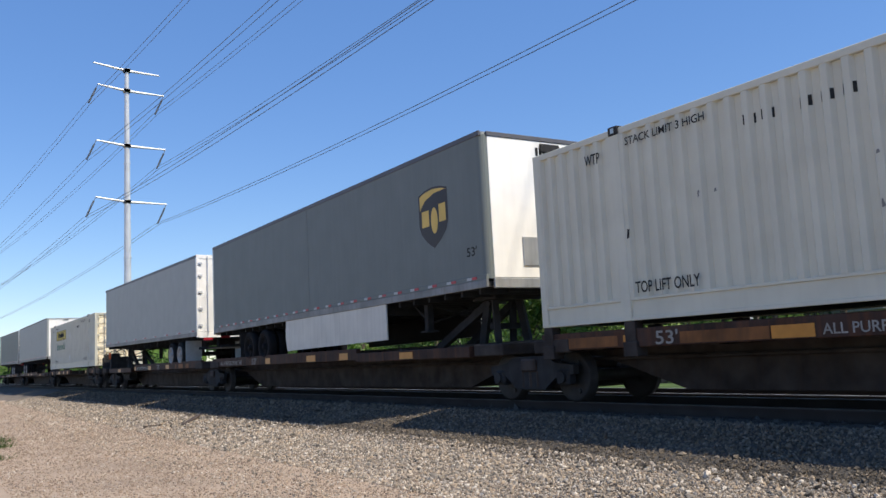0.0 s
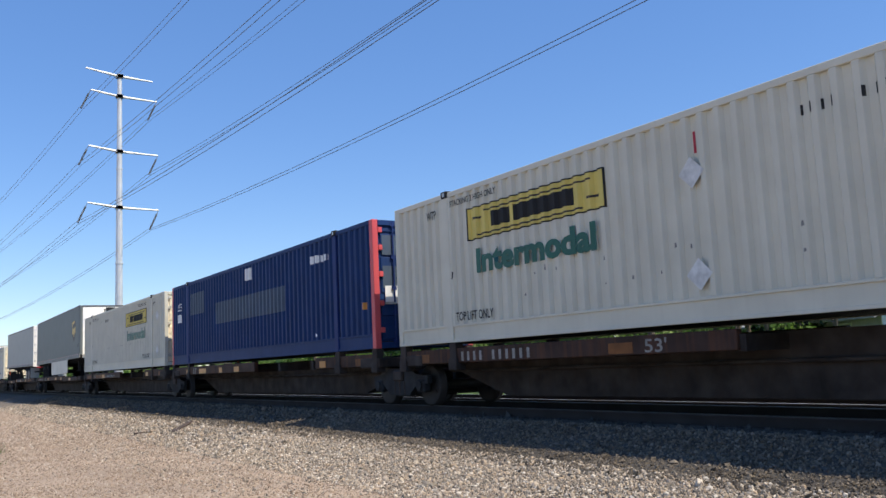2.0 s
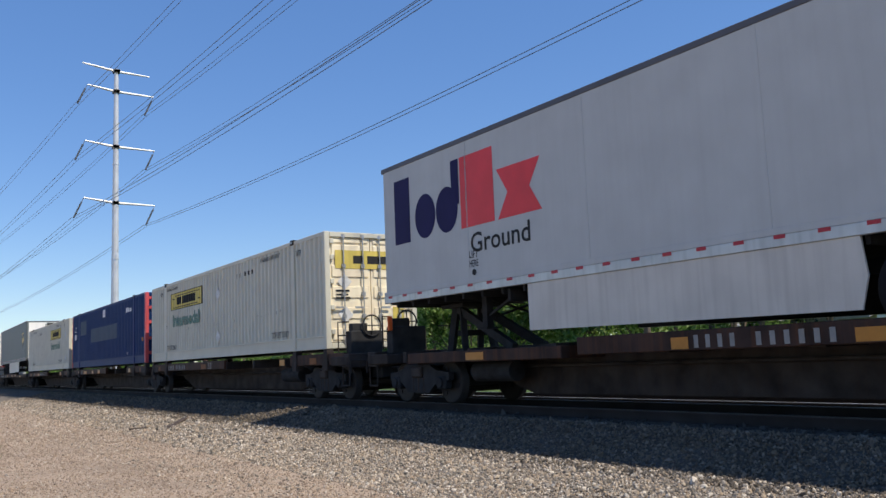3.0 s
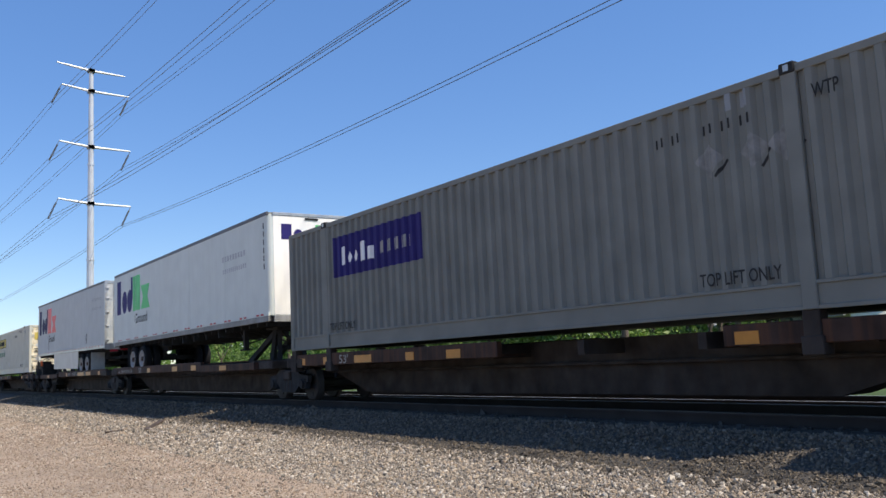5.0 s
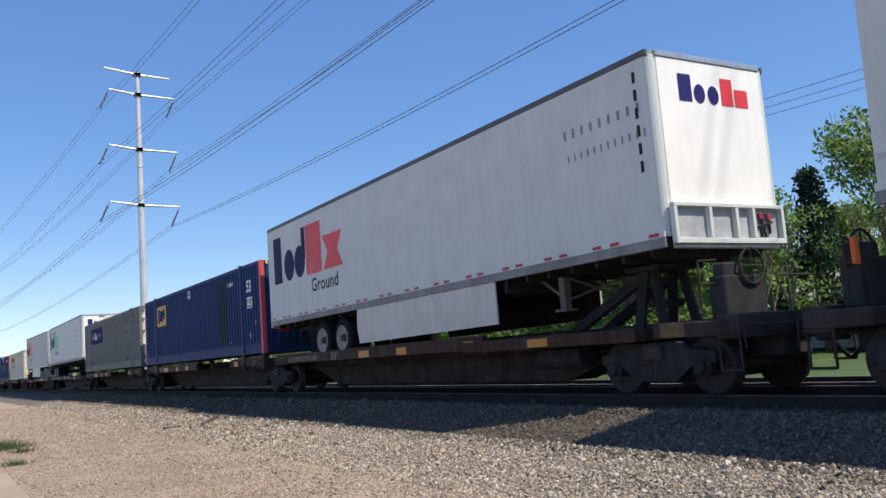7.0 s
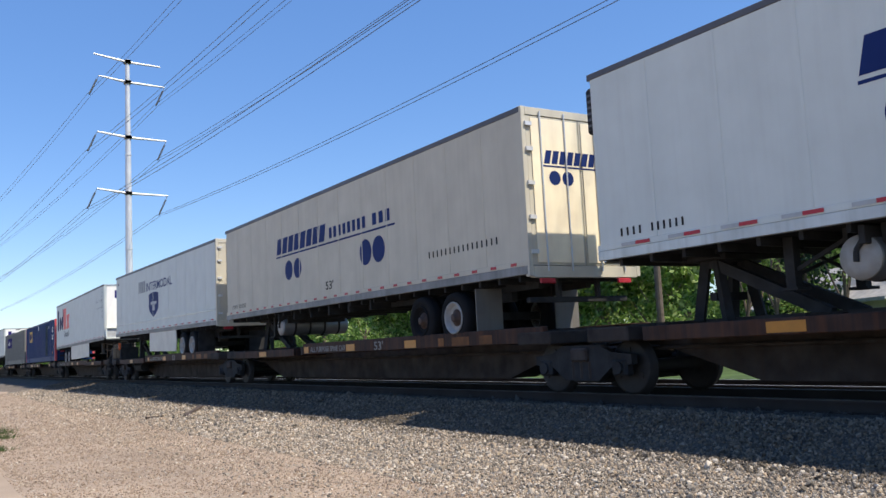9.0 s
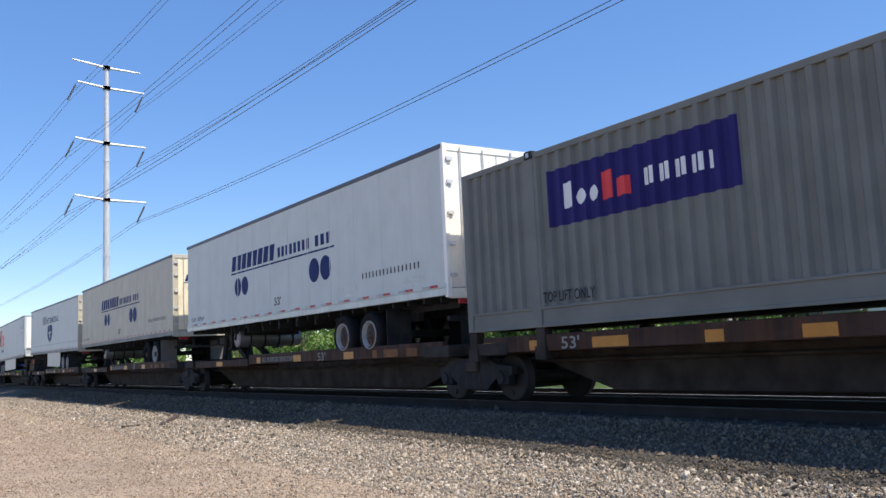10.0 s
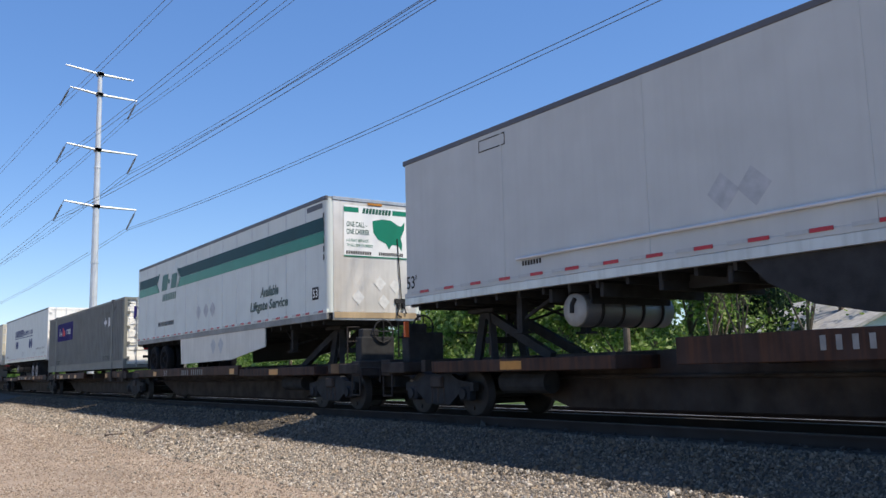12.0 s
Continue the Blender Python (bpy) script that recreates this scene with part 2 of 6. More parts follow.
def box(bm, x0, x1, y0, y1, z0, z1, bevel=0.0):
    m = Matrix.Translation(((x0 + x1) / 2, (y0 + y1) / 2, (z0 + z1) / 2)) @ Matrix.Diagonal((abs(x1 - x0), abs(y1 - y0), abs(z1 - z0), 1))
    vs = bmesh.ops.create_cube(bm, size=1, matrix=m)["verts"]
    if bevel:
        es = list({e for v in vs for e in v.link_edges})
        bmesh.ops.bevel(bm, geom=es, offset=bevel, segments=1, affect="EDGES")
    return bm


def boxes(*specs):
    bm = bmesh.new()
    for s in specs:
        box(bm, *s)
    return bm


def rod(bm, a, b, r, n=8, r2=None):
    a, b = Vector(a), Vector(b)
    d = b - a
    m = Matrix.Translation((a + b) / 2) @ d.to_track_quat("Z", "Y").to_matrix().to_4x4()
    bmesh.ops.create_cone(bm, cap_ends=True, segments=n, radius1=r, radius2=r if r2 is None else r2, depth=d.length, matrix=m)
    return bm


def rods(r, *pairs, n=8):
    bm = bmesh.new()
    for a, b in pairs:
        rod(bm, a, b, r, n)
    return bm


def beam(bm, a, b, w, h):
    """A square bar from a to b."""
    a, b = Vector(a), Vector(b)
    d = b - a
    m = Matrix.Translation((a + b) / 2) @ d.to_track_quat("Z", "Y").to_matrix().to_4x4() @ Matrix.Diagonal((w, h, d.length, 1))
    bmesh.ops.create_cube(bm, size=1, matrix=m)
    return bm


def lathe(profile, n=24, cx=0.0, ring=False):
    """Turns (x, r) pairs about the x axis; closed at both ends, or into a ring."""
    bm = bmesh.new()
    rings = []
    for x, r in profile:
        rings.append([bm.verts.new((cx + x, r * math.cos(2 * math.pi * i / n), r * math.sin(2 * math.pi * i / n))) for i in range(n)])
    for a, b in zip(rings, rings[1:] + rings[:1] if ring else rings[1:]):
        for i in range(n):
            bm.faces.new((a[i], a[(i + 1) % n], b[(i + 1) % n], b[i]))
    if not ring:
        bm.faces.new(rings[0][::-1])
        bm.faces.new(rings[-1])
    bmesh.ops.recalc_face_normals(bm, faces=bm.faces)
    for f in bm.faces:
        f.smooth = len(f.verts) == 4
    return bm


def prism(outline, x0, x1):
    """A plate with the outline (y, z), between x0 and x1."""
    bm = bmesh.new()
    a = [bm.verts.new((x0, y, z)) for y, z in outline]
    b = [bm.verts.new((x1, y, z)) for y, z in outline]
    bm.faces.new(a), bm.faces.new(b[::-1])
    k = len(a)
    for i in range(k):
        bm.faces.new((a[i], b[i], b[(i + 1) % k], a[(i + 1) % k]))
    bmesh.ops.recalc_face_normals(bm, faces=bm.faces)
    return bm


def flat(*polys):
    """Polygons of (u, v) in one flat sheet."""
    bm = bmesh.new()
    for p in polys:
        vs = [bm.verts.new((u, v, 0)) for u, v in p]
        bm.faces.new(vs)
    bmesh.ops.recalc_face_normals(bm, faces=bm.faces)
    for f in bm.faces:
        if f.normal.z < 0:
            f.normal_flip()
    return bm


def rect(u0, v0, u1, v1, lean=0.0):
    s = lean * (v1 - v0)
    return [(u0, v0), (u1, v0), (u1 + s, v1), (u0 + s, v1)]


def oval(u, v, a, b, n=24):
    return [(u + a * math.cos(2 * math.pi * i / n), v + b * math.sin(2 * math.pi * i / n)) for i in range(n)]


def lettering(text, width, height, lean=0.0, bold=0.012):
    """Letters of Blender's own font, set into a box of width by height."""
    cu = bpy.data.curves.new("letters", "FONT")
    cu.body = text
    cu.resolution_u = 3
    cu.offset = bold
    ob = bpy.data.objects.new("letters", cu)
    me = bpy.data.meshes.new_from_object(ob)
    bm = bmesh.new()
    bm.from_mesh(me)
    bpy.data.objects.remove(ob)
    bpy.data.curves.remove(cu)
    bpy.data.meshes.remove(me)
    xs, ys = [v.co.x for v in bm.verts], [v.co.y for v in bm.verts]
    x0, y0 = min(xs), min(ys)
    sx, sy = width / (max(xs) - x0), height / (max(ys) - y0)
    for v in bm.verts:
        v.co.y = (v.co.y - y0) * sy
        v.co.x = (v.co.x - x0) * sx + lean * v.co.y
    return bm


def word_bars(u, v, width, height, count, gap=0.25):
    """Plain upright bars in place of letters."""
    step = width / count
    return [rect(u + i * step, v, u + (i + 1 - gap) * step, v + height) for i in range(count)]


HALF = 1.295         # half the width of a box or trailer
PITCH, DEEP = 0.28, 0.058


def dent(y):
    """How far the corrugated wall lies inward at y."""
    s = (y % PITCH) / PITCH
    if s < 0.30:
        return 0.0
    if s < 0.47:
        return DEEP * (s - 0.30) / 0.17
    if s < 0.83:
        return DEEP
    return DEEP * (1 - (s - 0.83) / 0.17)


def breaks(y0, y1):
    out, k = [y0], math.floor(y0 / PITCH)
    while k * PITCH < y1:
        out += [k * PITCH + s * PITCH for s in (0, 0.30, 0.47, 0.83) if y0 + 1e-4 < k * PITCH + s * PITCH < y1 - 1e-4]
        k += 1
    return out + [y1]


def on_side(bm, y, z, proud=0.004, corrugated=False):
    """Lays a flat sheet on the track side of a box: u runs to -y, v up."""
    if corrugated:
        us = [v.co.x for v in bm.verts]
        for b in breaks(y - max(us), y - min(us))[1:-1]:
            bmesh.ops.bisect_plane(bm, geom=bm.verts[:] + bm.edges[:] + bm.faces[:], plane_co=(y - b, 0, 0), plane_no=(1, 0, 0))
    for v in bm.verts:
        yy = y - v.co.x
        v.co = Vector((-HALF - proud + (dent(yy) if corrugated else 0), yy, z + v.co.y))
    return bm


def on_end(bm, x, z, y=-0.006):
    """Lays a flat sheet on the end wall at y: u runs to +x, v up."""
    for v in bm.verts:
        v.co = Vector((x + v.co.x, y, z + v.co.y))
    return bm


def thing(name, y, label, category, group=""):
    ob = new(name)
    ob.location = (XC, y, ZB)
    ob.empty_display_size = 0.5
    tagged(ob, label, category, group)
    return ob


XC, ZB = 10.287, CZ + 0.359     # middle of the near track; underside of a loaded box
RAIL = ZB - 1.24                # top of its rails
VEER = 0.006                    # the line bears slightly to the left
SPEED, GAIN = 19.4284, 0.01718  # metres per second, and the slight gain


def run(t):
    return SPEED * t + GAIN * t * t


def line_x(y):
    """How far the line has borne away at y."""
    return -VEER * (y - 10.0)

# ---- ground, ballast and tracks ----
PROFILE = [(-600, 0.03), (-20, 0.0), (2.0, 0.0), (4.6, -0.01), (5.55, 0.02), (6.8, 0.17), (8.55, 0.52), (11.7, 0.48), (12.4, 0.33), (16.2, 0.31), (18.2, 0.26), (19.6, 0.10), (30, 0.22), (1200, 0.4)]


def ground_z(x):
    for (a, za), (b, zb) in zip(PROFILE, PROFILE[1:]):
        if a <= x <= b:
            return za + (zb - za) * (x - a) / (b - a)
    return 0.0


def ground_sheet():
    """One sheet: dirt, the ballast bank and the lawn beyond, out to the horizon."""
    xs = [-600, -200, -60, -20, -8, -3, 0, 1.2] + list(np.arange(2.0, 9.6, 0.2)) + list(np.arange(10, 18, 0.5)) + [18, 19, 21, 24, 30, 45, 80, 200, 600, 1200]
    ys = [-600, -200, -80, -40, -20, -10, -4] + list(np.arange(0, 44, 0.4)) + list(np.arange(44, 120, 2.0)) + [140, 200, 300, 500, 900, 1500]
    bm = bmesh.new()
    grid = [[bm.verts.new((x, y, ground_z(x) + ((0.006 if x < 5.2 else 0.014) * (noise.noise((x * 0.9, y * 0.9, 3)) + 0.6 * noise.noise((x * 3, y * 3, 7))) if 0 < x < 8.4 else 0))) for x in xs] for y in ys]
    for j in range(len(ys) - 1):
        for i in range(len(xs) - 1):
            f = bm.faces.new((grid[j][i], grid[j][i + 1], grid[j + 1][i + 1], grid[j + 1][i]))
            x = (xs[i] + xs[i + 1]) / 2 + 0.35 * noise.noise((xs[i] * 0.5, ys[j] * 0.35, 0))
            # from x 7.0 on the bed takes the ballast with shade in its colour
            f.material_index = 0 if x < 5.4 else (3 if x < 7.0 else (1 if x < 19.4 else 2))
            f.smooth = True
    ob = part("ground", bm, DIRT)
    ob.data.materials.append(BALLAST)
    ob.data.materials.append(GRASS)
    ob.data.materials.append(TOE)
    tagged(ob, "tan gravelly dirt beside a ballast bank darkened for shade, and lawn", "ground", kind="structure")


ground_sheet()


def stones(name, label, count, xr, yr, size, seed, material, lift=0.3, power=1.0, sides=8):
    """Loose crushed stone, scattered on the ground as one heap."""
    rng = np.random.default_rng(seed)
    octa = np.array([(1, 0, 0), (-1, 0, 0), (0, 1, 0), (0, -1, 0), (0, 0, 1), (0, 0, -1)], float)
    tri = np.array([(0, 2, 4), (2, 1, 4), (1, 3, 4), (3, 0, 4), (2, 0, 5), (1, 2, 5), (3, 1, 5), (0, 3, 5)])
    if sides > 8:
        p = (1 + 5 ** 0.5) / 2
        octa = np.array([(-1, p, 0), (1, p, 0), (-1, -p, 0), (1, -p, 0), (0, -1, p), (0, 1, p), (0, -1, -p), (0, 1, -p), (p, 0, -1), (p, 0, 1), (-p, 0, -1), (-p, 0, 1)]) / 1.9
        tri = np.array([(0, 11, 5), (0, 5, 1), (0, 1, 7), (0, 7, 10), (0, 10, 11), (1, 5, 9), (5, 11, 4), (11, 10, 2), (10, 7, 6), (7, 1, 8), (3, 9, 4), (3, 4, 2), (3, 2, 6), (3, 6, 8), (3, 8, 9), (4, 9, 5), (2, 4, 11), (6, 2, 10), (8, 6, 7), (9, 8, 1)])
    k = len(octa)
    x = rng.uniform(*xr, count)
    y = yr[0] + (yr[1] - yr[0]) * rng.uniform(0, 1, count) ** power
    s = size * rng.lognormal(0, 0.35, count)
    z = np.interp(x, [a for a, _ in PROFILE], [b for _, b in PROFILE]) + s * lift
    v = octa[None] * rng.uniform(0.55, 1.15, (count, k, 1)) * (s[:, None, None] * rng.uniform(0.6, 1.2, (count, 1, 3)))
    a, b = rng.uniform(0, 6.28, count), rng.uniform(0, 6.28, count)
    ca, sa, cb, sb = np.cos(a), np.sin(a), np.cos(b), np.sin(b)
    v = np.stack([v[..., 0] * ca[:, None] - v[..., 1] * sa[:, None], v[..., 0] * sa[:, None] + v[..., 1] * ca[:, None], v[..., 2]], -1)
    v = np.stack([v[..., 0], v[..., 1] * cb[:, None] - v[..., 2] * sb[:, None], v[..., 1] * sb[:, None] + v[..., 2] * cb[:, None]], -1)
    v += np.stack([x, y, z], -1)[:, None]
    faces = (tri[None] + (np.arange(count) * k)[:, None, None]).reshape(-1, 3)
    me = bpy.data.meshes.new(name)
    me.from_pydata(v.reshape(-1, 3).tolist(), [], faces.tolist())
    me.materials.append(material)
    return tagged(new(name, me), label, "gravel", kind="stuff")


stones("ballast_stones", "sharp crushed ballast stones on the bank, darkened for the train's shade", 30000, (6.9, 8.9), (2.5, 18), 0.0185, 1, SHADESTONES, power=1.2)
stones("ballast_stones", "sharp crushed ballast stones on the bank, darkened for the train's shade", 16000, (6.9, 8.9), (16, 60), 0.029, 2, SHADESTONES, power=1.5)
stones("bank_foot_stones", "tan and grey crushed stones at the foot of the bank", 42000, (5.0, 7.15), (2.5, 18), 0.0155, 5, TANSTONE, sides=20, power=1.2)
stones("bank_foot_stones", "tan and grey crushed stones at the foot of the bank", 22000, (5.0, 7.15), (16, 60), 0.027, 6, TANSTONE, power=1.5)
stones("dirt_pebbles", "small tan pebbles pressed into the dirt", 60000, (1.2, 5.9), (4, 26), 0.0125, 3, PEBBLE, lift=0.2, power=1.3)
stones("dirt_pebbles", "small tan pebbles pressed into the dirt", 16000, (0.8, 5.7), (22, 60), 0.024, 7, PEBBLE, lift=0.1, power=1.4)
stones("strayed_stones", "loose crushed stones strayed onto the dirt", 9000, (3.4, 5.4), (3, 40), 0.017, 8, TANSTONE, lift=0.2, power=1.4)
stones("track_ballast", "dark ballast stones between the rails, darkened for shade", 9000, (8.7, 17.2), (2, 60), 0.04, 4, TRACKSHADE, lift=0.1, power=1.5)


def track(name, xc, top, label, head):
    """A track: dark rail heads on rusty webs, on timber ties; the far one has a polished band."""
    root = tagged(new(name), label, "railway track", kind="structure")
    root.location = (xc + line_x(0), 0, top)
    root.rotation_euler = (0, 0, VEER)
    for sx in (-0.755, 0.755):
        web = boxes((sx - 0.009, sx + 0.009, -300, 900, -0.15, -0.03), (sx - 0.07, sx + 0.07, -300, 900, -0.172, -0.15), (sx - 0.034, sx + 0.034, -300, 900, -0.04, -0.012))
        rail = part("rail", web, RAILSIDE, root, "rusty steel rail")
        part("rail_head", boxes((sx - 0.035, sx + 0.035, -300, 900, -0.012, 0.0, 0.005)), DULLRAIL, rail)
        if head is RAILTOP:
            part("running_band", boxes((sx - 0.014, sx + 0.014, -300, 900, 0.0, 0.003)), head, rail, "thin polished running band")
    bm = bmesh.new()
    for i in range(-20, 260):
        y = i * 0.52 + random.uniform(-0.03, 0.03)
        box(bm, -1.3 + random.uniform(-0.05, 0.05), 1.3, y - 0.115, y + 0.115, -0.35, -0.175)
    tagged(part("timber_ties", bm, TIE, root), kind="stuff")


# near heads hold the train's shade in their colour, without a bright band
track("track_near", XC, RAIL, "railway track with shade-darkened steel rails on timber ties", DULLRAIL)
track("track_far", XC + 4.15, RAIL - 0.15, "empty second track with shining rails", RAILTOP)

# ---- containers ----
LEN = 16.154
TALL = 2.896


def wall_strip(y0, y1, z0, z1, side):
    """A corrugated wall of sheet steel, with thickness."""
    bm = bmesh.new()
    rows = []
    for y in breaks(y0, y1):
        x = HALF - dent(y)
        rows.append([bm.verts.new((side * xx, y, z)) for xx, z in ((x, z0), (x, z1), (x - 0.05, z1), (x - 0.05, z0))])
    for a, b in zip(rows, rows[1:]):
        for i in range(4):
            bm.faces.new((a[i], a[(i + 1) % 4], b[(i + 1) % 4], b[i]))
    bm.faces.new(rows[0]), bm.faces.new(rows[-1][::-1])
    bmesh.ops.recalc_face_normals(bm, faces=bm.faces)
    return bm


def container(near, paint, posts, lifts, label, group, doors):
    """A 53-foot box: frame, corrugated walls, lift posts with castings, doors or a closed end."""
    root = thing("shipping_container", near, label, "container", group)
    part("floor_frame", boxes((-1.2, 1.2, 0.05, LEN - 0.05, 0.02, 0.16)), DARK, root)
    part("roof", boxes((-1.25, 1.25, 0.05, LEN - 0.05, TALL - 0.06, TALL - 0.02)), paint, root)
    for side in (-1, 1):
        a, b = sorted((side * HALF, side * (HALF - 0.06)))
        part("top_rail", boxes((a, b, 0.16, LEN - 0.16, TALL - 0.1, TALL, 0.008)), paint, root)
        bm = boxes((a, b, 0.16, LEN - 0.16, 0.0, 0.05, 0.006), (a, b, 0.16, LEN - 0.16, 0.29, 0.335, 0.006))
        c, d = sorted((side * (HALF - 0.025), side * (HALF - 0.07)))
        box(bm, c, d, 0.16, LEN - 0.16, 0.05, 0.29)
        part("bottom_rail", bm, paint, root)
        for y0, y1 in ((0.16, 1.88), (2.08, LEN - 2.08), (LEN - 1.88, LEN - 0.16)):
            part("side_wall", wall_strip(y0, y1, 0.335, TALL - 0.1, side), paint, root, "corrugated steel wall")
        for y in (1.98, LEN - 1.98):
            c, d = sorted((side * (HALF + 0.012), side * (HALF - 0.06)))
            post = part("lift_post", boxes((c, d, y - 0.1, y + 0.1, 0.0, TALL, 0.01)), lifts, root)
            c, d = sorted((side * (HALF + 0.03), side * (HALF - 0.15)))
            part("casting", boxes((c, d, y - 0.1, y + 0.1, TALL - 0.1, TALL + 0.035, 0.012)), DARK, post, "dark steel lifting casting")
            part("casting_hole", boxes((side * (HALF + 0.031) - 0.004, side * (HALF + 0.031) + 0.004, y - 0.035, y + 0.035, TALL - 0.07, TALL + 0.005)), ALU, post)
        for y0, y1 in ((0, 0.16), (LEN - 0.16, LEN)):
            c, d = sorted((side * (HALF + 0.004), side * (HALF - 0.14)))
            part("corner_post", boxes((c, d, y0, y1, 0, TALL, 0.012)), posts, root)
    # cream and grey boxes get lighter ends, with sunlight put into the paint
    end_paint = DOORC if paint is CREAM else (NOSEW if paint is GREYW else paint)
    for yy, sgn, closed in ((0.0, 1, doors != "near"), (LEN, -1, doors != "far")):
        a, b = sorted((yy + sgn * 0.01, yy + sgn * 0.14))
        part("end_header", boxes((-1.15, 1.15, a, b, TALL - 0.13, TALL - 0.005, 0.01)), paint, root)
        part("end_sill", boxes((-1.15, 1.15, a, b, 0.005, 0.14, 0.01)), paint, root)
        if closed:
            c, d = sorted((yy + sgn * 0.07, yy + sgn * 0.12))
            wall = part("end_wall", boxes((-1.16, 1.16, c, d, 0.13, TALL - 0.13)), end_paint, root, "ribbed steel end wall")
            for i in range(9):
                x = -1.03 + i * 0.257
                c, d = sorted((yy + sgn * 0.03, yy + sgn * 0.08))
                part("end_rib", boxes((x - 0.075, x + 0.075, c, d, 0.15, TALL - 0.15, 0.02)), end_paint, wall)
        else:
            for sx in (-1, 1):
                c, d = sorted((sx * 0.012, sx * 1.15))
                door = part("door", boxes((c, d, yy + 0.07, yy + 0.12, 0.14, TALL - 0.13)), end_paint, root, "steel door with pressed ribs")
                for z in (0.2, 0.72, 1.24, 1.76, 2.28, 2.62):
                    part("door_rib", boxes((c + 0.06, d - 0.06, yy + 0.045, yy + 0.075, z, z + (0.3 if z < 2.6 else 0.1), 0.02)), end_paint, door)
                for x in (0.24, 0.78):
                    bm = rods(0.018, ((sx * x, yy - 0.0, 0.06), (sx * x, yy - 0.0, TALL - 0.05)))
                    for z in (0.12, 0.75, 1.3, 2.0, 2.75):
                        box(bm, sx * x - 0.05, sx * x + 0.05, yy - 0.005, yy + 0.05, z, z + 0.09)
                    part("lock_rod", bm, ALU if paint is not BLUE else BLUE2, door, "upright steel lock rod")
                    part("lock_handle", boxes((min(sx * x, sx * (x + 0.26)), max(sx * x, sx * (x + 0.26)), yy - 0.03, yy - 0.01, 0.98, 1.03)), ALU, door)
                for z in (0.35, 0.95, 1.6, 2.2, 2.6):
                    part("hinge", boxes((sx * 1.1 - 0.05, sx * 1.1 + 0.05, yy - 0.008, yy + 0.05, z, z + 0.12, 0.01)), posts, door)
    return root


def side_mark(root, name, bm, material, y, z, label="", corrugated=True, proud=0.004):
    """A marking on the track side; y and z are its left lower corner."""
    return part(name, on_side(bm, y, z, proud, corrugated), material, root, label)


def freight_panel(root, y, z, w, h):
    """Yellow panel with dark scroll bands and plain bars for a name."""
    p = side_mark(root, "yellow_panel", flat(rect(0, 0, w, h)), YELLOW, y, z, "yellow painted name panel")
    for name, polys in (("panel_border", [rect(0, 0, w, 0.025), rect(0, h - 0.025, w, h), rect(0, 0.025, 0.025, h - 0.025), rect(w - 0.025, 0.025, w, h - 0.025)]),
                        ("scroll_band", [rect(0.3, 0.07, w - 0.55, 0.10), rect(0.55, h - 0.13, w - 0.3, h - 0.10), rect(0.12, h - 0.24, 0.4, h - 0.20, 0.2), rect(w - 0.4, 0.2, w - 0.12, 0.24, 0.2)]),
                        ("name_strip", [rect(0.72, 0.17, 1.3, h - 0.17), rect(1.42, 0.17, w - 0.75, h - 0.17)])):
        part(name, on_side(flat(*polys), y, z, 0.007, True), INK if name != "scroll_band" else BROWN, p)


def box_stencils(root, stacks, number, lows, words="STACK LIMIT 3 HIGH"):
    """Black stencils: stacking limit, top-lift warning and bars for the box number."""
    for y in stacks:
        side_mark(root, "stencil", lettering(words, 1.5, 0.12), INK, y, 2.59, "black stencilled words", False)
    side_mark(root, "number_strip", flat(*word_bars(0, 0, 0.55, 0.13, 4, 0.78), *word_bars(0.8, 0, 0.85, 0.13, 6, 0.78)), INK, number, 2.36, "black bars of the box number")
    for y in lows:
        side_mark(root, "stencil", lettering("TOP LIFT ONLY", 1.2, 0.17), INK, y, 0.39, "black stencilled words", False)


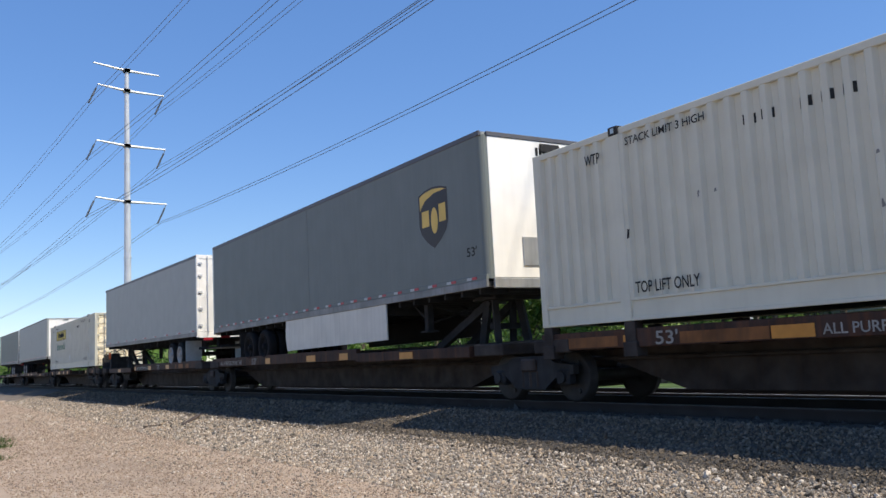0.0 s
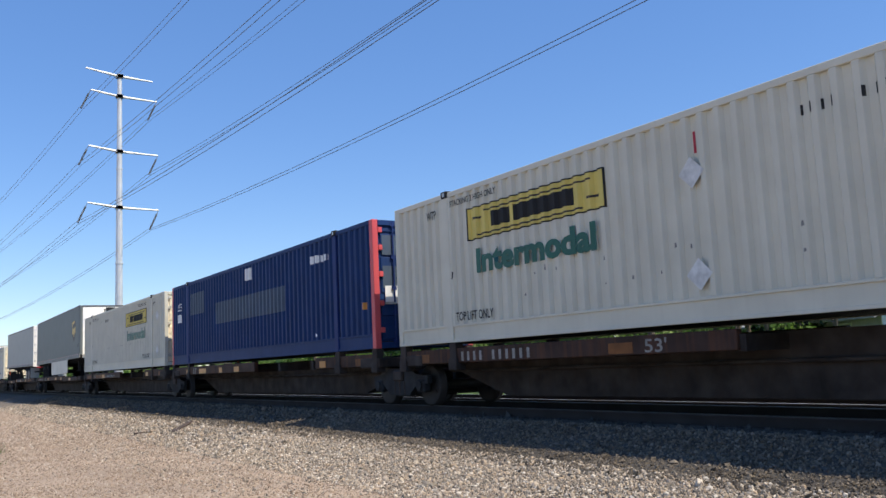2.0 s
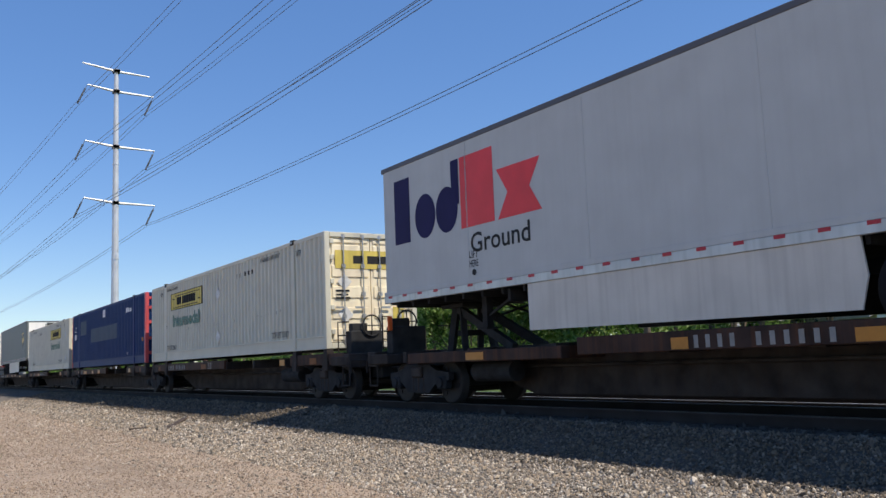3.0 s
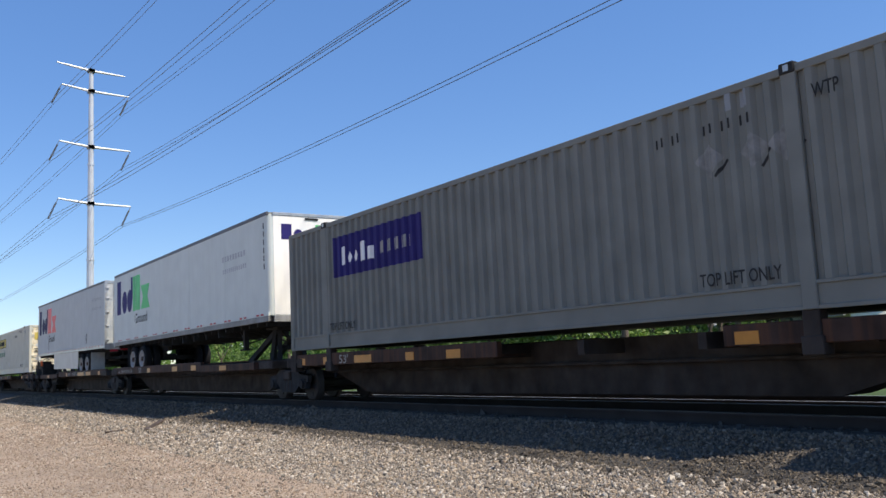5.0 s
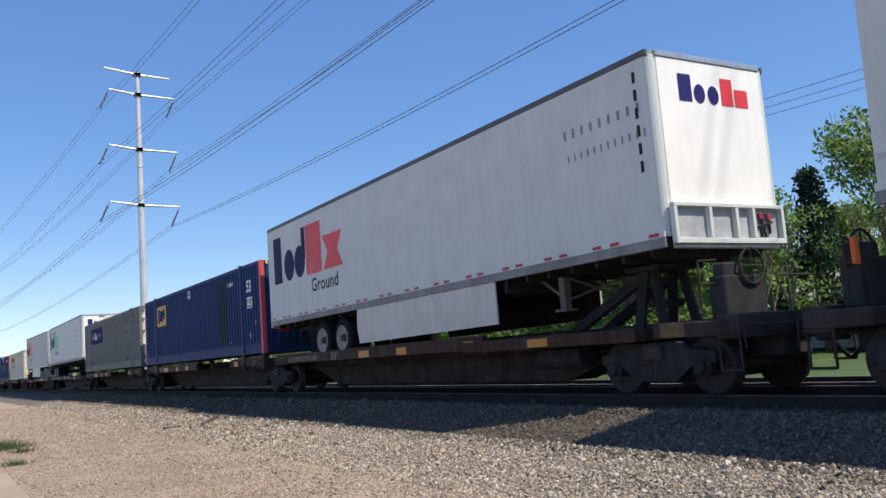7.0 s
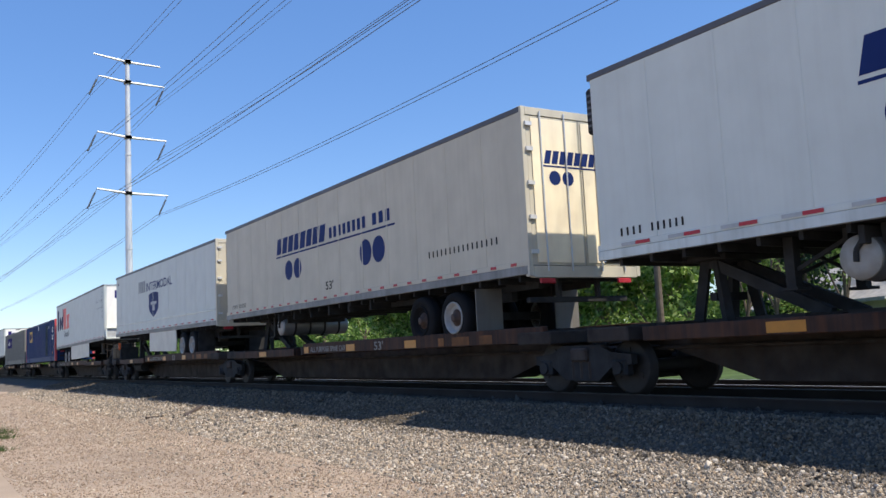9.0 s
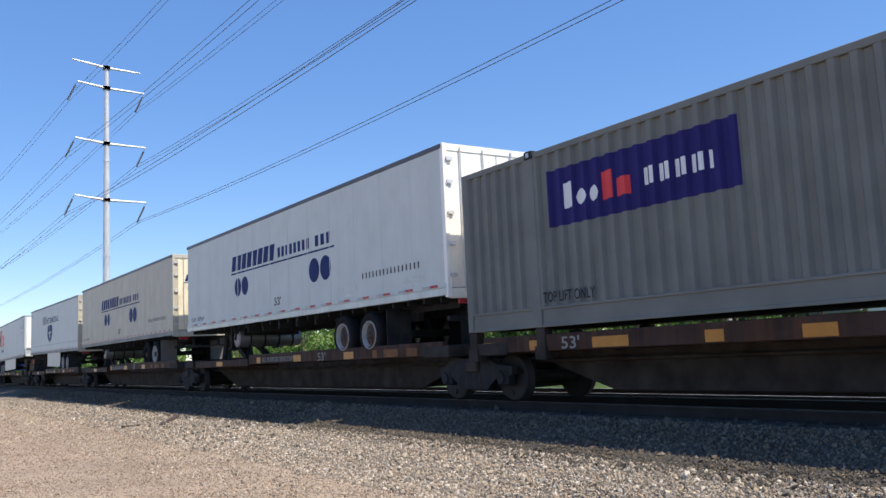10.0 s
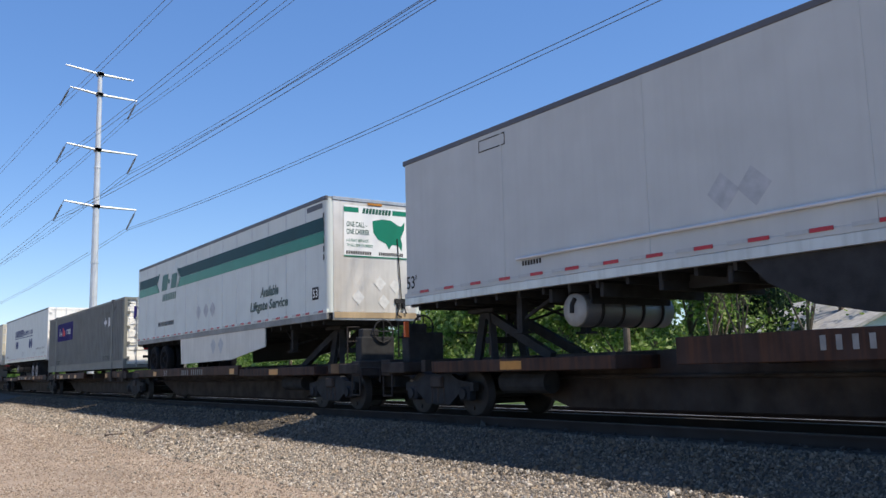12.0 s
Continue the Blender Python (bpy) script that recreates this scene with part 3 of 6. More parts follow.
def cream_box(near, logo_y, group, doors, end_name):
    root = container(near, CREAM, CREAM, CREAM, "off-white corrugated steel container with a yellow name panel", group, doors)
    freight_panel(root, logo_y, 1.85, 3.69, 0.62)
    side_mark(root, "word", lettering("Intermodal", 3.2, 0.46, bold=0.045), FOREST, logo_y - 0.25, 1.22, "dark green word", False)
    far_logo = logo_y > LEN / 2
    if far_logo:
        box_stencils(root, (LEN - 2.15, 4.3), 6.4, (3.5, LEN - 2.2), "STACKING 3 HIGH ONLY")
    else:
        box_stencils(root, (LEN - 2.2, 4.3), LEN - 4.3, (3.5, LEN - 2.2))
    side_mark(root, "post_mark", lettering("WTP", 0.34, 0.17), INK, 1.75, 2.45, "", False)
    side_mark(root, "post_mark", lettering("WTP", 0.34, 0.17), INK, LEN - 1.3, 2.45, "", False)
    for y, z, s in ((logo_y - 5.15, 1.80, 0.22), (logo_y - 5.15, 0.42, 0.22)):
        side_mark(root, "placard", flat([(0, s), (s, 2 * s), (2 * s, s), (s, 0)]), PALEDI, y if y > 0.5 else 10.5, z, "pale diamond placard", False)
    rng = random.Random(int(near * 10))
    for i in range(22):                         # scrapes along the folds
        y, z = rng.uniform(2.6, LEN - 2.6), rng.choice((1.02, 1.05, 1.08, 0.7, 1.6)) + rng.uniform(-0.03, 0.03)
        w, h = rng.uniform(0.025, 0.05), rng.uniform(0.03, 0.08)
        side_mark(root, "scuff", flat([(0, 0), (w, 0.01), (w * 0.8, h), (w * 0.2, h * 0.9)]), CHIPPED, math.floor(y / PITCH) * PITCH + 0.078, z, "", False)
    if far_logo:
        side_mark(root, "red_tag", flat(rect(0, 0, 0.045, 0.3)), REDTAPE, 8.05, 2.28, "thin red warning tag")
    for y, z in ((2.1, 1.0), (LEN - 2.1, 1.2)):
        side_mark(root, "scuff", flat([(0, 0), (0.05, 0.02), (0.06, 0.14), (0.02, 0.15)]), DARK, y, z)
    if end_name:
        p = part("end_panel", on_end(flat(rect(0, 0, 2.0, 0.46)), -1.0, 1.98, 0.035), YELLOW, root, "yellow name panel on the doors")
        part("name_strip", on_end(flat(rect(0.5, 0.13, 0.8, 0.33), rect(0.9, 0.13, 1.6, 0.33)), -1.0, 1.98, 0.03), INK, p)
        part("placard", on_end(flat([(0, 0.2), (0.2, 0.4), (0.4, 0.2), (0.2, 0)]), -0.95, 1.45, 0.035), WPLAC, root, "pale diamond placard")
        part("placard", on_end(flat([(0, 0.22), (0.2, 0.44), (0.42, 0.2), (0.2, 0)]), -0.95, 0.62, 0.035), WPLAC, root, "pale diamond placard")
        part("yellow_sticker", on_end(flat(rect(0, 0, 0.33, 0.3)), 0.6, 0.72, 0.035), YELLOW, root, "yellow sticker")
        part("data_strip", on_end(flat(rect(0, 0, 0.4, 0.05), rect(0, 0.09, 0.34, 0.13), rect(0, 0.18, 0.38, 0.23)), -1.0, 1.22, 0.035), INK, root, "dark data bars")
    return root


def blue_box(near, label, doors):
    return container(near, BLUE, RED, BLUE2, label, "blue containers", doors)


def violet_panel(root, y, z, w, h, fresh):
    """Violet panel with plain shapes in white and red for a name."""
    p = side_mark(root, "violet_panel", flat(rect(0, 0, w, h)), PURPLE, y, z, "violet name panel")
    s = h
    big = [rect(0.35, 0.28 * s, 0.58, 0.72 * s), oval(0.76, 0.42 * s, 0.13, 0.14 * s, 14), oval(1.04, 0.42 * s, 0.12, 0.14 * s, 14)]
    part("name_shape", on_side(flat(*big), y, z, 0.007, True), WINK, p)
    part("name_shape", on_side(flat(rect(1.2, 0.27 * s, 1.45, 0.73 * s), rect(1.5, 0.27 * s, 1.78, 0.57 * s)), y, z, 0.007, True), REDINK if fresh else WINK, p)
    part("name_strip", on_side(flat(*word_bars(2.05, 0.34 * s, w - 2.4, 0.27 * s, 9, 0.5)), y, z, 0.007, True), FADED if not fresh else WINK, p)


def grey_box(near, doors, fresh, group):
    root = container(near, GREYW, GREYW, GREYW, "grey corrugated steel container with a violet name panel", group, doors)
    violet_panel(root, LEN - 2.4, 1.58, 3.7, 0.92, fresh)
    box_stencils(root, (), 4.1, (3.5, LEN - 2.15))
    side_mark(root, "post_mark", lettering("WTP", 0.34, 0.17), INK, 1.7, 2.42, "", False)
    for y in ((3.4, 2.75) if fresh else (3.42, 2.76, 2.33)):
        side_mark(root, "placard", flat([(0, 0.24), (0.2, 0.46), (0.42, 0.25), (0.2, 0)]), WPLAC if fresh else CHIPPED, y, 1.78, "pale diamond placard")
    if not fresh:
        for y in (3.14, 2.48, 2.05):
            side_mark(root, "torn_edge", flat([(0, 0), (0.17, 0.19), (0.2, 0.17), (0.03, -0.03)]), INK, y, 1.8, "dark torn placard edge")
        for y in (2.93, 2.7):
            side_mark(root, "dark_patch", flat(rect(0, 0, 0.13, 0.22)), GREYINK, y, 2.58, "dark painted-over patch")
    p = part("end_panel", on_end(flat(rect(0, 0, 1.75, 0.52)), -0.9, 2.0, 0.035), PURPLE, root, "violet name panel on the doors")
    part("name_shape", on_end(flat(rect(0.12, 0.12, 0.26, 0.4), oval(0.38, 0.22, 0.07, 0.09, 12), oval(0.53, 0.22, 0.07, 0.09, 12)), -0.9, 2.0, 0.03), WINK, p)
    part("name_shape", on_end(flat(rect(0.62, 0.12, 0.76, 0.4), rect(0.78, 0.12, 0.9, 0.3)), -0.9, 2.0, 0.03), REDINK if fresh else WINK, p)
    part("name_strip", on_end(flat(*word_bars(1.05, 0.12, 0.6, 0.14, 9, 0.5)), -0.9, 2.0, 0.03), WINK, p)
    for x in (-0.9, -0.35):
        part("placard", on_end(flat([(0, 0.22), (0.2, 0.44), (0.42, 0.22), (0.2, 0)]), x, 1.42, 0.035), PLAC, root, "grey diamond placard")
    part("data_strip", on_end(flat(rect(0, 0, 0.6, 0.06), rect(0, 0.1, 0.5, 0.15)), 0.3, 1.6, 0.035), GREYINK, root)
    return root


TRAIN = []                       # (thing, its y at the clip's start)


def add(root):
    TRAIN.append(root)
    return root


add(cream_box(50.0, LEN - 2.7, "off-white containers", "near", False))
add(cream_box(-4.854, 6.48, "off-white containers", "near", False))
add(cream_box(-39.264, LEN - 2.7, "off-white containers", "near", True))

b = add(blue_box(-22.084, "dark blue container with red corner posts and patched paint", "near"))
side_mark(b, "paint_patch", flat(rect(0, 0, 5.95, 0.7)), PATCHB, 11.05, 1.22, "paler blue paint patch")
side_mark(b, "paint_patch", flat(rect(0, 0, 1.6, 0.75)), PATCHB, 13.9, 1.7, "paler blue paint patch")
side_mark(b, "white_label", flat(rect(0, 0, 0.55, 0.36)), WINK, 8.3, 2.35, "white square label")
side_mark(b, "number", lettering("53", 0.42, 0.27), WINK, LEN - 0.75, 1.95)
side_mark(b, "white_label", flat(rect(0, 0, 0.5, 0.3)), WINK, LEN - 0.75, 1.52, "white square label")
side_mark(b, "number_strip", flat(*word_bars(0, 0, 0.42, 0.2, 3, 0.25), *word_bars(0.5, 0, 0.55, 0.16, 5, 0.35)), WINK, 3.4, 2.27, "white number bars")
side_mark(b, "sticker", flat(rect(0, 0, 0.16, 0.16)), AMBER, 0.6, 0.9, "small amber sticker")
side_mark(b, "sticker", flat(rect(0, 0, 0.22, 0.07)), WINK, 3.3, 0.42)
# sunlight on the blue door panels, laid on as paler squares
part("sunlit_door_panel", on_end(flat(rect(0, 0, 0.5, 0.5), rect(0.62, 0, 1.1, 0.5), rect(1.25, 0, 1.75, 0.5), rect(0, 0.75, 0.5, 1.2), rect(0.62, 0.75, 1.1, 1.2)), -1.05, 1.35, 0.035), PATCHB, b, "pale squares painted for sun on the door panels")
part("white_label", on_end(flat(rect(0, 0, 0.45, 0.4)), -1.0, 1.0, 0.034), WINK, b, "white label")

b = add(blue_box(-111.123, "blue container with red corner posts and a gold sign", "far"))
p = side_mark(b, "gold_panel", flat(rect(0, 0, 1.46, 0.86)), GOLD, 13.72, 1.63, "square gold sign")
part("sign_shape", on_side(flat(rect(0.1, 0.12, 0.46, 0.74), rect(0.54, 0.2, 0.98, 0.66), oval(1.22, 0.5, 0.17, 0.27, 16)), 13.72, 1.63, 0.007, True), NAVY, p)
side_mark(b, "paint_patch", flat(rect(0, 0, 1.25, 2.2)), TEAL, 4.7, 0.4, "dark teal paint patch")
side_mark(b, "paint_patch", flat(rect(0, 0, 5.4, 0.75)), BLUE2, 11.6, 1.25, "faded blue patch")
side_mark(b, "number", lettering("53", 0.44, 0.40, 0, 0.03), WINK, 1.36, 1.98, "", False)
p = side_mark(b, "white_label", flat(rect(0, 0, 0.5, 0.36)), WINK, 1.36, 1.47, "white height label", False)
part("number", on_side(lettering("110\"", 0.40, 0.19, 0, 0.03), 1.30, 1.60, 0.008), INK, p)
part("data_strip", on_side(flat(*word_bars(0.04, 0.035, 0.42, 0.055, 10, 0.3)), 1.36, 1.47, 0.008), INK, p)
for i in range(5):
    part("hazard_bar", boxes((-1.1 + i * 0.12, -1.03 + i * 0.12, 0.002, 0.009, TALL - 0.125, TALL - 0.012)), YELLOW if i % 2 == 0 else INK, b, "yellow and black warning bar" if i == 0 else "")
p = side_mark(b, "white_label", flat(rect(0, 0, 0.5, 0.3)), WINK, 8.65, 2.42, "white height label")
part("number", on_side(lettering("110\"", 0.34, 0.14), 8.57, 2.53, 0.007, True), INK, p)
side_mark(b, "number_strip", flat(*word_bars(0, 0, 0.85, 0.13, 10, 0.68)), WINK, 3.5, 2.36, "white number bars")
for y, z in ((0.72, 0.9), (1.27, 0.52)):
    side_mark(b, "sticker", flat(rect(0, 0, 0.16, 0.15)), AMBER, y, z, "small amber sticker")
side_mark(b, "sticker", flat(rect(0, 0, 0.16, 0.05)), WINK, 3.3, 0.42)

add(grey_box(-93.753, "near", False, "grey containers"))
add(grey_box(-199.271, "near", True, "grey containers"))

# ---- semi-trailers ----
Z0, Z1 = 0.80, 3.74             # underside and roof of a trailer box
WHEEL = None


def rounded_box(x, y0, y1, z0, z1, r_near, r_far, n=5):
    """A box whose upright corners are rounded at one end or the other."""
    pts = []
    for cx, cy, r, a0 in ((x, y0, r_near, -90), (x, y1, r_far, 0), (-x, y1, r_far, 90), (-x, y0, r_near, 180)):
        k = n if r > 0.03 else 1
        for i in range(k + 1):
            a = radians(a0 + 90 * i / k)
            pts.append((cx - math.copysign(r, cx) + r * math.cos(a), cy + (r if cy == y0 else -r) + r * math.sin(a)))
    bm = bmesh.new()
    lo, hi = [bm.verts.new((a, b, z0)) for a, b in pts], [bm.verts.new((a, b, z1)) for a, b in pts]
    bm.faces.new(lo[::-1]), bm.faces.new(hi)
    k = len(pts)
    for i in range(k):
        bm.faces.new((lo[i], lo[(i + 1) % k], hi[(i + 1) % k], hi[i]))
    bmesh.ops.recalc_face_normals(bm, faces=bm.faces)
    return bm


def road_wheel(parent, x, y, side, rim, hub, hr=1.0):
    """A dual road wheel: tyre, dished rim and hub."""
    prof = [(-0.13, 0.30), (-0.14, 0.44), (-0.11, 0.49), (-0.06, 0.505), (0.06, 0.505), (0.11, 0.49), (0.14, 0.44), (0.13, 0.30)]
    z = 0.18
    w = part("wheel", lathe(prof, 28, ring=True), TYRE, parent, "black rubber tyre")
    w.location = (x, y, z)
    s = side
    part("rim", lathe([(s * 0.06, 0.315), (s * 0.145, 0.315), (s * 0.158, 0.305), (s * 0.15, 0.285), (s * 0.05, 0.245), (s * 0.02, 0.20), (s * 0.02, 0.11)], 28), rim, w, "dished steel rim")
    bm = lathe([(s * (0.02 if hr < 2 else 0.045), 0.125 * hr), (s * (0.045 if hr < 2 else 0.065), 0.12 * hr), (s * 0.10, 0.085), (s * 0.15, 0.08), (s * 0.16, 0.04)], 16)
    for i in range(8):
        a = i * math.pi / 4
        rod(bm, (s * 0.015, 0.165 * math.cos(a), 0.165 * math.sin(a)), (s * 0.05, 0.165 * math.cos(a), 0.165 * math.sin(a)), 0.016, 6)
    part("hub", bm, hub, w, "wheel hub with bolts")
    return w


def trailer(near, skin, label, nose="near", front=None, wheels=(), skirt=None, rim=None, hub=None, seams=1.22, tank=None, tape=0.92, top=None, flap=None, rear=None, seam_mat=None, length=LEN, group="white trailers", lift=(0.0, 0.0), tape_z=0.17, hr=1.0, reds=((0.0, 0.28),), rail=None, gear=None, whites=True):
    """A 53-foot box trailer: skin, rails, posts, nose or doors, bogie, landing gear, skirt."""
    root = thing("semi_trailer", near, label, "trailer", group)
    root.location.z += lift[0]
    root.rotation_euler.x = math.atan2(lift[1] - lift[0], length)      # the nose rides higher on its stand
    rim, hub = rim or RIM, hub or RUSTRIM
    sgn = 1 if nose == "near" else -1            # from nose to tail
    yn, yt = (0.0, length) if nose == "near" else (length, 0.0)
    body = part("box_body", rounded_box(HALF, 0, length, Z0 + 0.16, Z1 - 0.07, 0.14 if nose == "near" else 0.012, 0.14 if nose == "far" else 0.012), skin, root)
    part("roof", rounded_box(HALF - 0.03, 0.03, length - 0.03, Z1 - 0.07, Z1 - 0.01, 0.12 if nose == "near" else 0.01, 0.12 if nose == "far" else 0.01), PALE, root, "pale roof sheet")
    for side in (-1, 1):
        a, b = sorted((side * (HALF + 0.012), side * (HALF - 0.05)))
        part("top_rail", boxes((a, b, 0.02, length - 0.02, Z1 - 0.10, Z1, 0.01)), top or DARKRAIL, root)
        part("bottom_rail", boxes((a, b, 0.02, length - 0.02, Z0, Z0 + 0.15, 0.01)), rail or DARKALU, root, "scuffed metal side rail")
        a, b = sorted((side * (HALF + 0.006), side * (HALF - 0.05)))
        part("rail_band", boxes((a, b, 0.02, length - 0.02, Z0 + 0.15, Z0 + 0.24, 0.006)), skin, root)
    # seams of the side sheets
    k = int(length / seams)
    first = None
    for i in range(1, k):
        y = length * i / k
        m = Matrix.Translation((-HALF - 0.0035, y, 0))
        if first is None:
            first = part("side_seam", boxes((-0.0015, 0.0035, -0.02, 0.02, Z0 + 0.24, Z1 - 0.1)), seam_mat or skin, root)
            first.matrix_basis = m
        else:
            again(first, root, m)
    # reflective tape along the rail
    firsts = []
    for u, w in reds:
        firsts.append(("red_tape", u, w, REDTAPE, "red reflective strip"))
        if whites:
            firsts.append(("white_tape", u + w + 0.01, w, WHTAPE, "white reflective strip"))
    for name, u, w, paint, words in firsts:
        one = None
        for i in range(int((length - 0.6) / tape) + 1):
            m = Matrix.Translation((-HALF - 0.0155, 0.32 + i * tape, Z0 + tape_z))
            if one is None:
                one = part(name, boxes((-0.002, 0.002, u, u + w, 0.0, 0.05)), paint, root, words)
                one.matrix_basis = m
            else:
                again(one, root, m)
    # floor and running gear
    bm = boxes((-1.25, 1.25, 0.05, length - 0.05, Z0 + 0.01, Z0 + 0.12))
    for i in range(26):
        y = 0.4 + i * (length - 0.8) / 25
        box(bm, -1.2, 1.2, y - 0.03, y + 0.03, Z0 - 0.1, Z0 + 0.02)
    part("floor_frame", bm, DARK, root)
    wy = sum(wheels) / max(1, len(wheels))
    if wheels:
        part("bogie", boxes((-0.55, -0.42, wy - 1.6, wy + 1.6, 0.42, 0.72), (0.42, 0.55, wy - 1.6, wy + 1.6, 0.52, 0.72), *[(-0.9, 0.9, y - 0.07, y + 0.07, 0.10, 0.26) for y in wheels], *[(-0.56, -0.40, y - 0.35, y + 0.35, 0.2, 0.44) for y in wheels]), DARK, root, "dark sliding axle bogie")
        for y in wheels:
            for x in (-1.12, -0.80, 0.80, 1.12):
                road_wheel(root, x, y, -1 if x < 0 else 1, rim[wheels.index(y)] if isinstance(rim, tuple) else rim, hub, hr)
        for side in (-1, 1):
            yf = wy + sgn * (abs(wheels[0] - wheels[-1]) / 2 + 0.78)
            part("mud_flap", boxes((side * 0.95 - 0.3, side * 0.95 + 0.3, yf - 0.012, yf + 0.012, -0.12, 0.68)), flap or DARK, root)
    yl = yn + sgn * 3.0
    bm = bmesh.new()
    for x in (-0.75, 0.75):
        box(bm, x - 0.07, x + 0.07, yl - 0.07, yl + 0.07, 0.16, Z0)
        box(bm, x - 0.14, x + 0.14, yl - 0.14, yl + 0.14, 0.12, 0.16)
        beam(bm, (x, yl, 0.35), (x * 0.8, yl + sgn * 0.9, Z0), 0.05, 0.05)
        beam(bm, (x, yl, 0.3), (-x, yl, 0.72), 0.04, 0.04)
    part("landing_gear", bm, gear or DARK, root, "folded landing legs")
    for i in range(6):                         # air tanks, spare carrier and slider rails crowd the underside
        yb = yn + sgn * (4.2 + i * 1.15)
        part("cross_brace", boxes((-1.15, 1.15, yb - 0.04, yb + 0.04, Z0 - 0.24, Z0 - 0.02, 0.01)), DARK, root)
    part("slider_rails", boxes((-0.62, -0.5, *sorted((yn + sgn * 6.5, yt - sgn * 0.6)), Z0 - 0.2, Z0 - 0.01), (0.5, 0.62, *sorted((yn + sgn * 6.5, yt - sgn * 0.6)), Z0 - 0.2, Z0 - 0.01)), DARK, root)
    part("coupler_plate", boxes((-0.6, 0.6, min(yn + sgn * 0.3, yn + sgn * 1.7), max(yn + sgn * 0.3, yn + sgn * 1.7), Z0 - 0.06, Z0 + 0.02)), DARK, root)
    if skirt:
        y0, y1, slant = skirt
        a, c = (y1, y0) if sgn > 0 else (y0, y1)     # tail-side and nose-side ends
        outline = [(c, Z0 + 0.01), (c - slant * 0 , 0.02), (a + (-sgn) * 0.05, -0.02), (a + sgn * 0.05, 0.35), (a, Z0 + 0.01)] if slant <= 0.01 else [(c, Z0 + 0.01), (c, 0.30), (c + sgn * slant, 0.02), (a, -0.02), (a + sgn * 0.12, Z0 + 0.01)]
        for x in (-HALF + 0.01, HALF - 0.04):
            panel = part("side_skirt", prism(outline, x, x + 0.03), SKIRT, root, "white aerodynamic side skirt")
            # a black sheet is added behind each skirt in place of shade
            inner = x + 0.034 if x < 0 else x - 0.016
            part("skirt_shade_sheet", prism([(yy * 0.998 + 0.002 * (y0 + y1) / 2, zz + 0.004) for yy, zz in outline], inner, inner + 0.012), SKIRTSHADE, panel, "black sheet added for the shade inside the skirt")
    if tank:                                   # a banded tank slung across, with a pale domed end
        turn = Matrix.Translation((-1.02, tank, 0.42))
        bm = lathe([(0.02, 0.1), (0.02, 0.25), (0.05, 0.27), (2.0, 0.27), (2.04, 0.22), (2.04, 0.1)], 28)
        bmesh.ops.transform(bm, matrix=turn, verts=bm.verts)
        t = part("fuel_tank", bm, TANKM, root, "silver cylindrical tank slung crosswise")
        bm = lathe([(-0.02, 0.02), (-0.02, 0.12), (0.0, 0.26), (0.04, 0.265), (0.04, 0.02)], 28)
        bmesh.ops.transform(bm, matrix=turn, verts=bm.verts)
        part("tank_end", bm, RIM, t, "pale tank end")
        bm = rods(0.035, ((-0.04, 0.03, -0.05), (-0.04, 0.02, 0.08)), ((-0.04, 0.02, 0.08), (-0.04, -0.05, 0.17)))
        bmesh.ops.transform(bm, matrix=turn, verts=bm.verts)
        part("filler_hose", bm, DARK, t)
        for i in range(4):
            bm = lathe([(-0.025, 0.1), (-0.025, 0.285), (0.025, 0.285), (0.025, 0.1)], 28)
            bmesh.ops.transform(bm, matrix=turn @ Matrix.Translation((0.35 + i * 0.46, 0, 0)), verts=bm.verts)
            part("tank_strap", bm, DARK, t)
        for y in (tank - 0.24, tank + 0.24):
            part("tank_bracket", boxes((-0.9, 0.9, y - 0.03, y + 0.03, 0.5, Z0)), DARK, root)
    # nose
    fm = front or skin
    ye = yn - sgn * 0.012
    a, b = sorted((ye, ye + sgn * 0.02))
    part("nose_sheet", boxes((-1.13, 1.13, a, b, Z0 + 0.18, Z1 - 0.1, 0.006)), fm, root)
    a, b = sorted((yn - sgn * 0.03, yn + sgn * 0.03))
    part("nose_sill", boxes((-1.15, 1.15, a, b, Z0 - 0.02, Z0 + 0.17, 0.01)), ALU, root)
    part("nose_header", boxes((-1.15, 1.15, a, b, Z1 - 0.1, Z1 - 0.01, 0.01)), top or ALU, root)
    # rear frame and doors
    rm = rear or skin
    a, b = sorted((yt + sgn * 0.03, yt - sgn * 0.08))
    part("rear_frame", boxes((-HALF - 0.006, -HALF + 0.09, a, b, Z0 - 0.04, Z1 + 0.005, 0.008), (HALF - 0.09, HALF + 0.006, a, b, Z0 - 0.04, Z1 + 0.005, 0.008), (-HALF + 0.09, HALF - 0.09, a, b, Z1 - 0.14, Z1, 0.006), (-HALF + 0.09, HALF - 0.09, a, b, Z0 - 0.06, Z0 + 0.14, 0.006)), ALU if rear is None else rear, root, "metal rear frame")
    for sx in (-1, 1):
        c, d = sorted((sx * 0.008, sx * 1.2))
        a, b = sorted((yt + sgn * 0.015, yt - sgn * 0.03))
        door = part("door", boxes((c, d, a, b, Z0 + 0.15, Z1 - 0.15, 0.008)), rm, root)
        yy = yt + sgn * 0.05
        for x in (0.35, 0.9):
            part("lock_rod", rods(0.016, ((sx * x, yy, Z0 + 0.05), (sx * x, yy, Z1 - 0.06))), GALV, door)
        for z in (1.15, 1.75, 2.35, 2.95, 3.4):
            part("hinge", boxes((sx * 1.17 - 0.07, sx * 1.17 + 0.07, yy - 0.02, yy + 0.02, z, z + 0.07)), GALV, door)
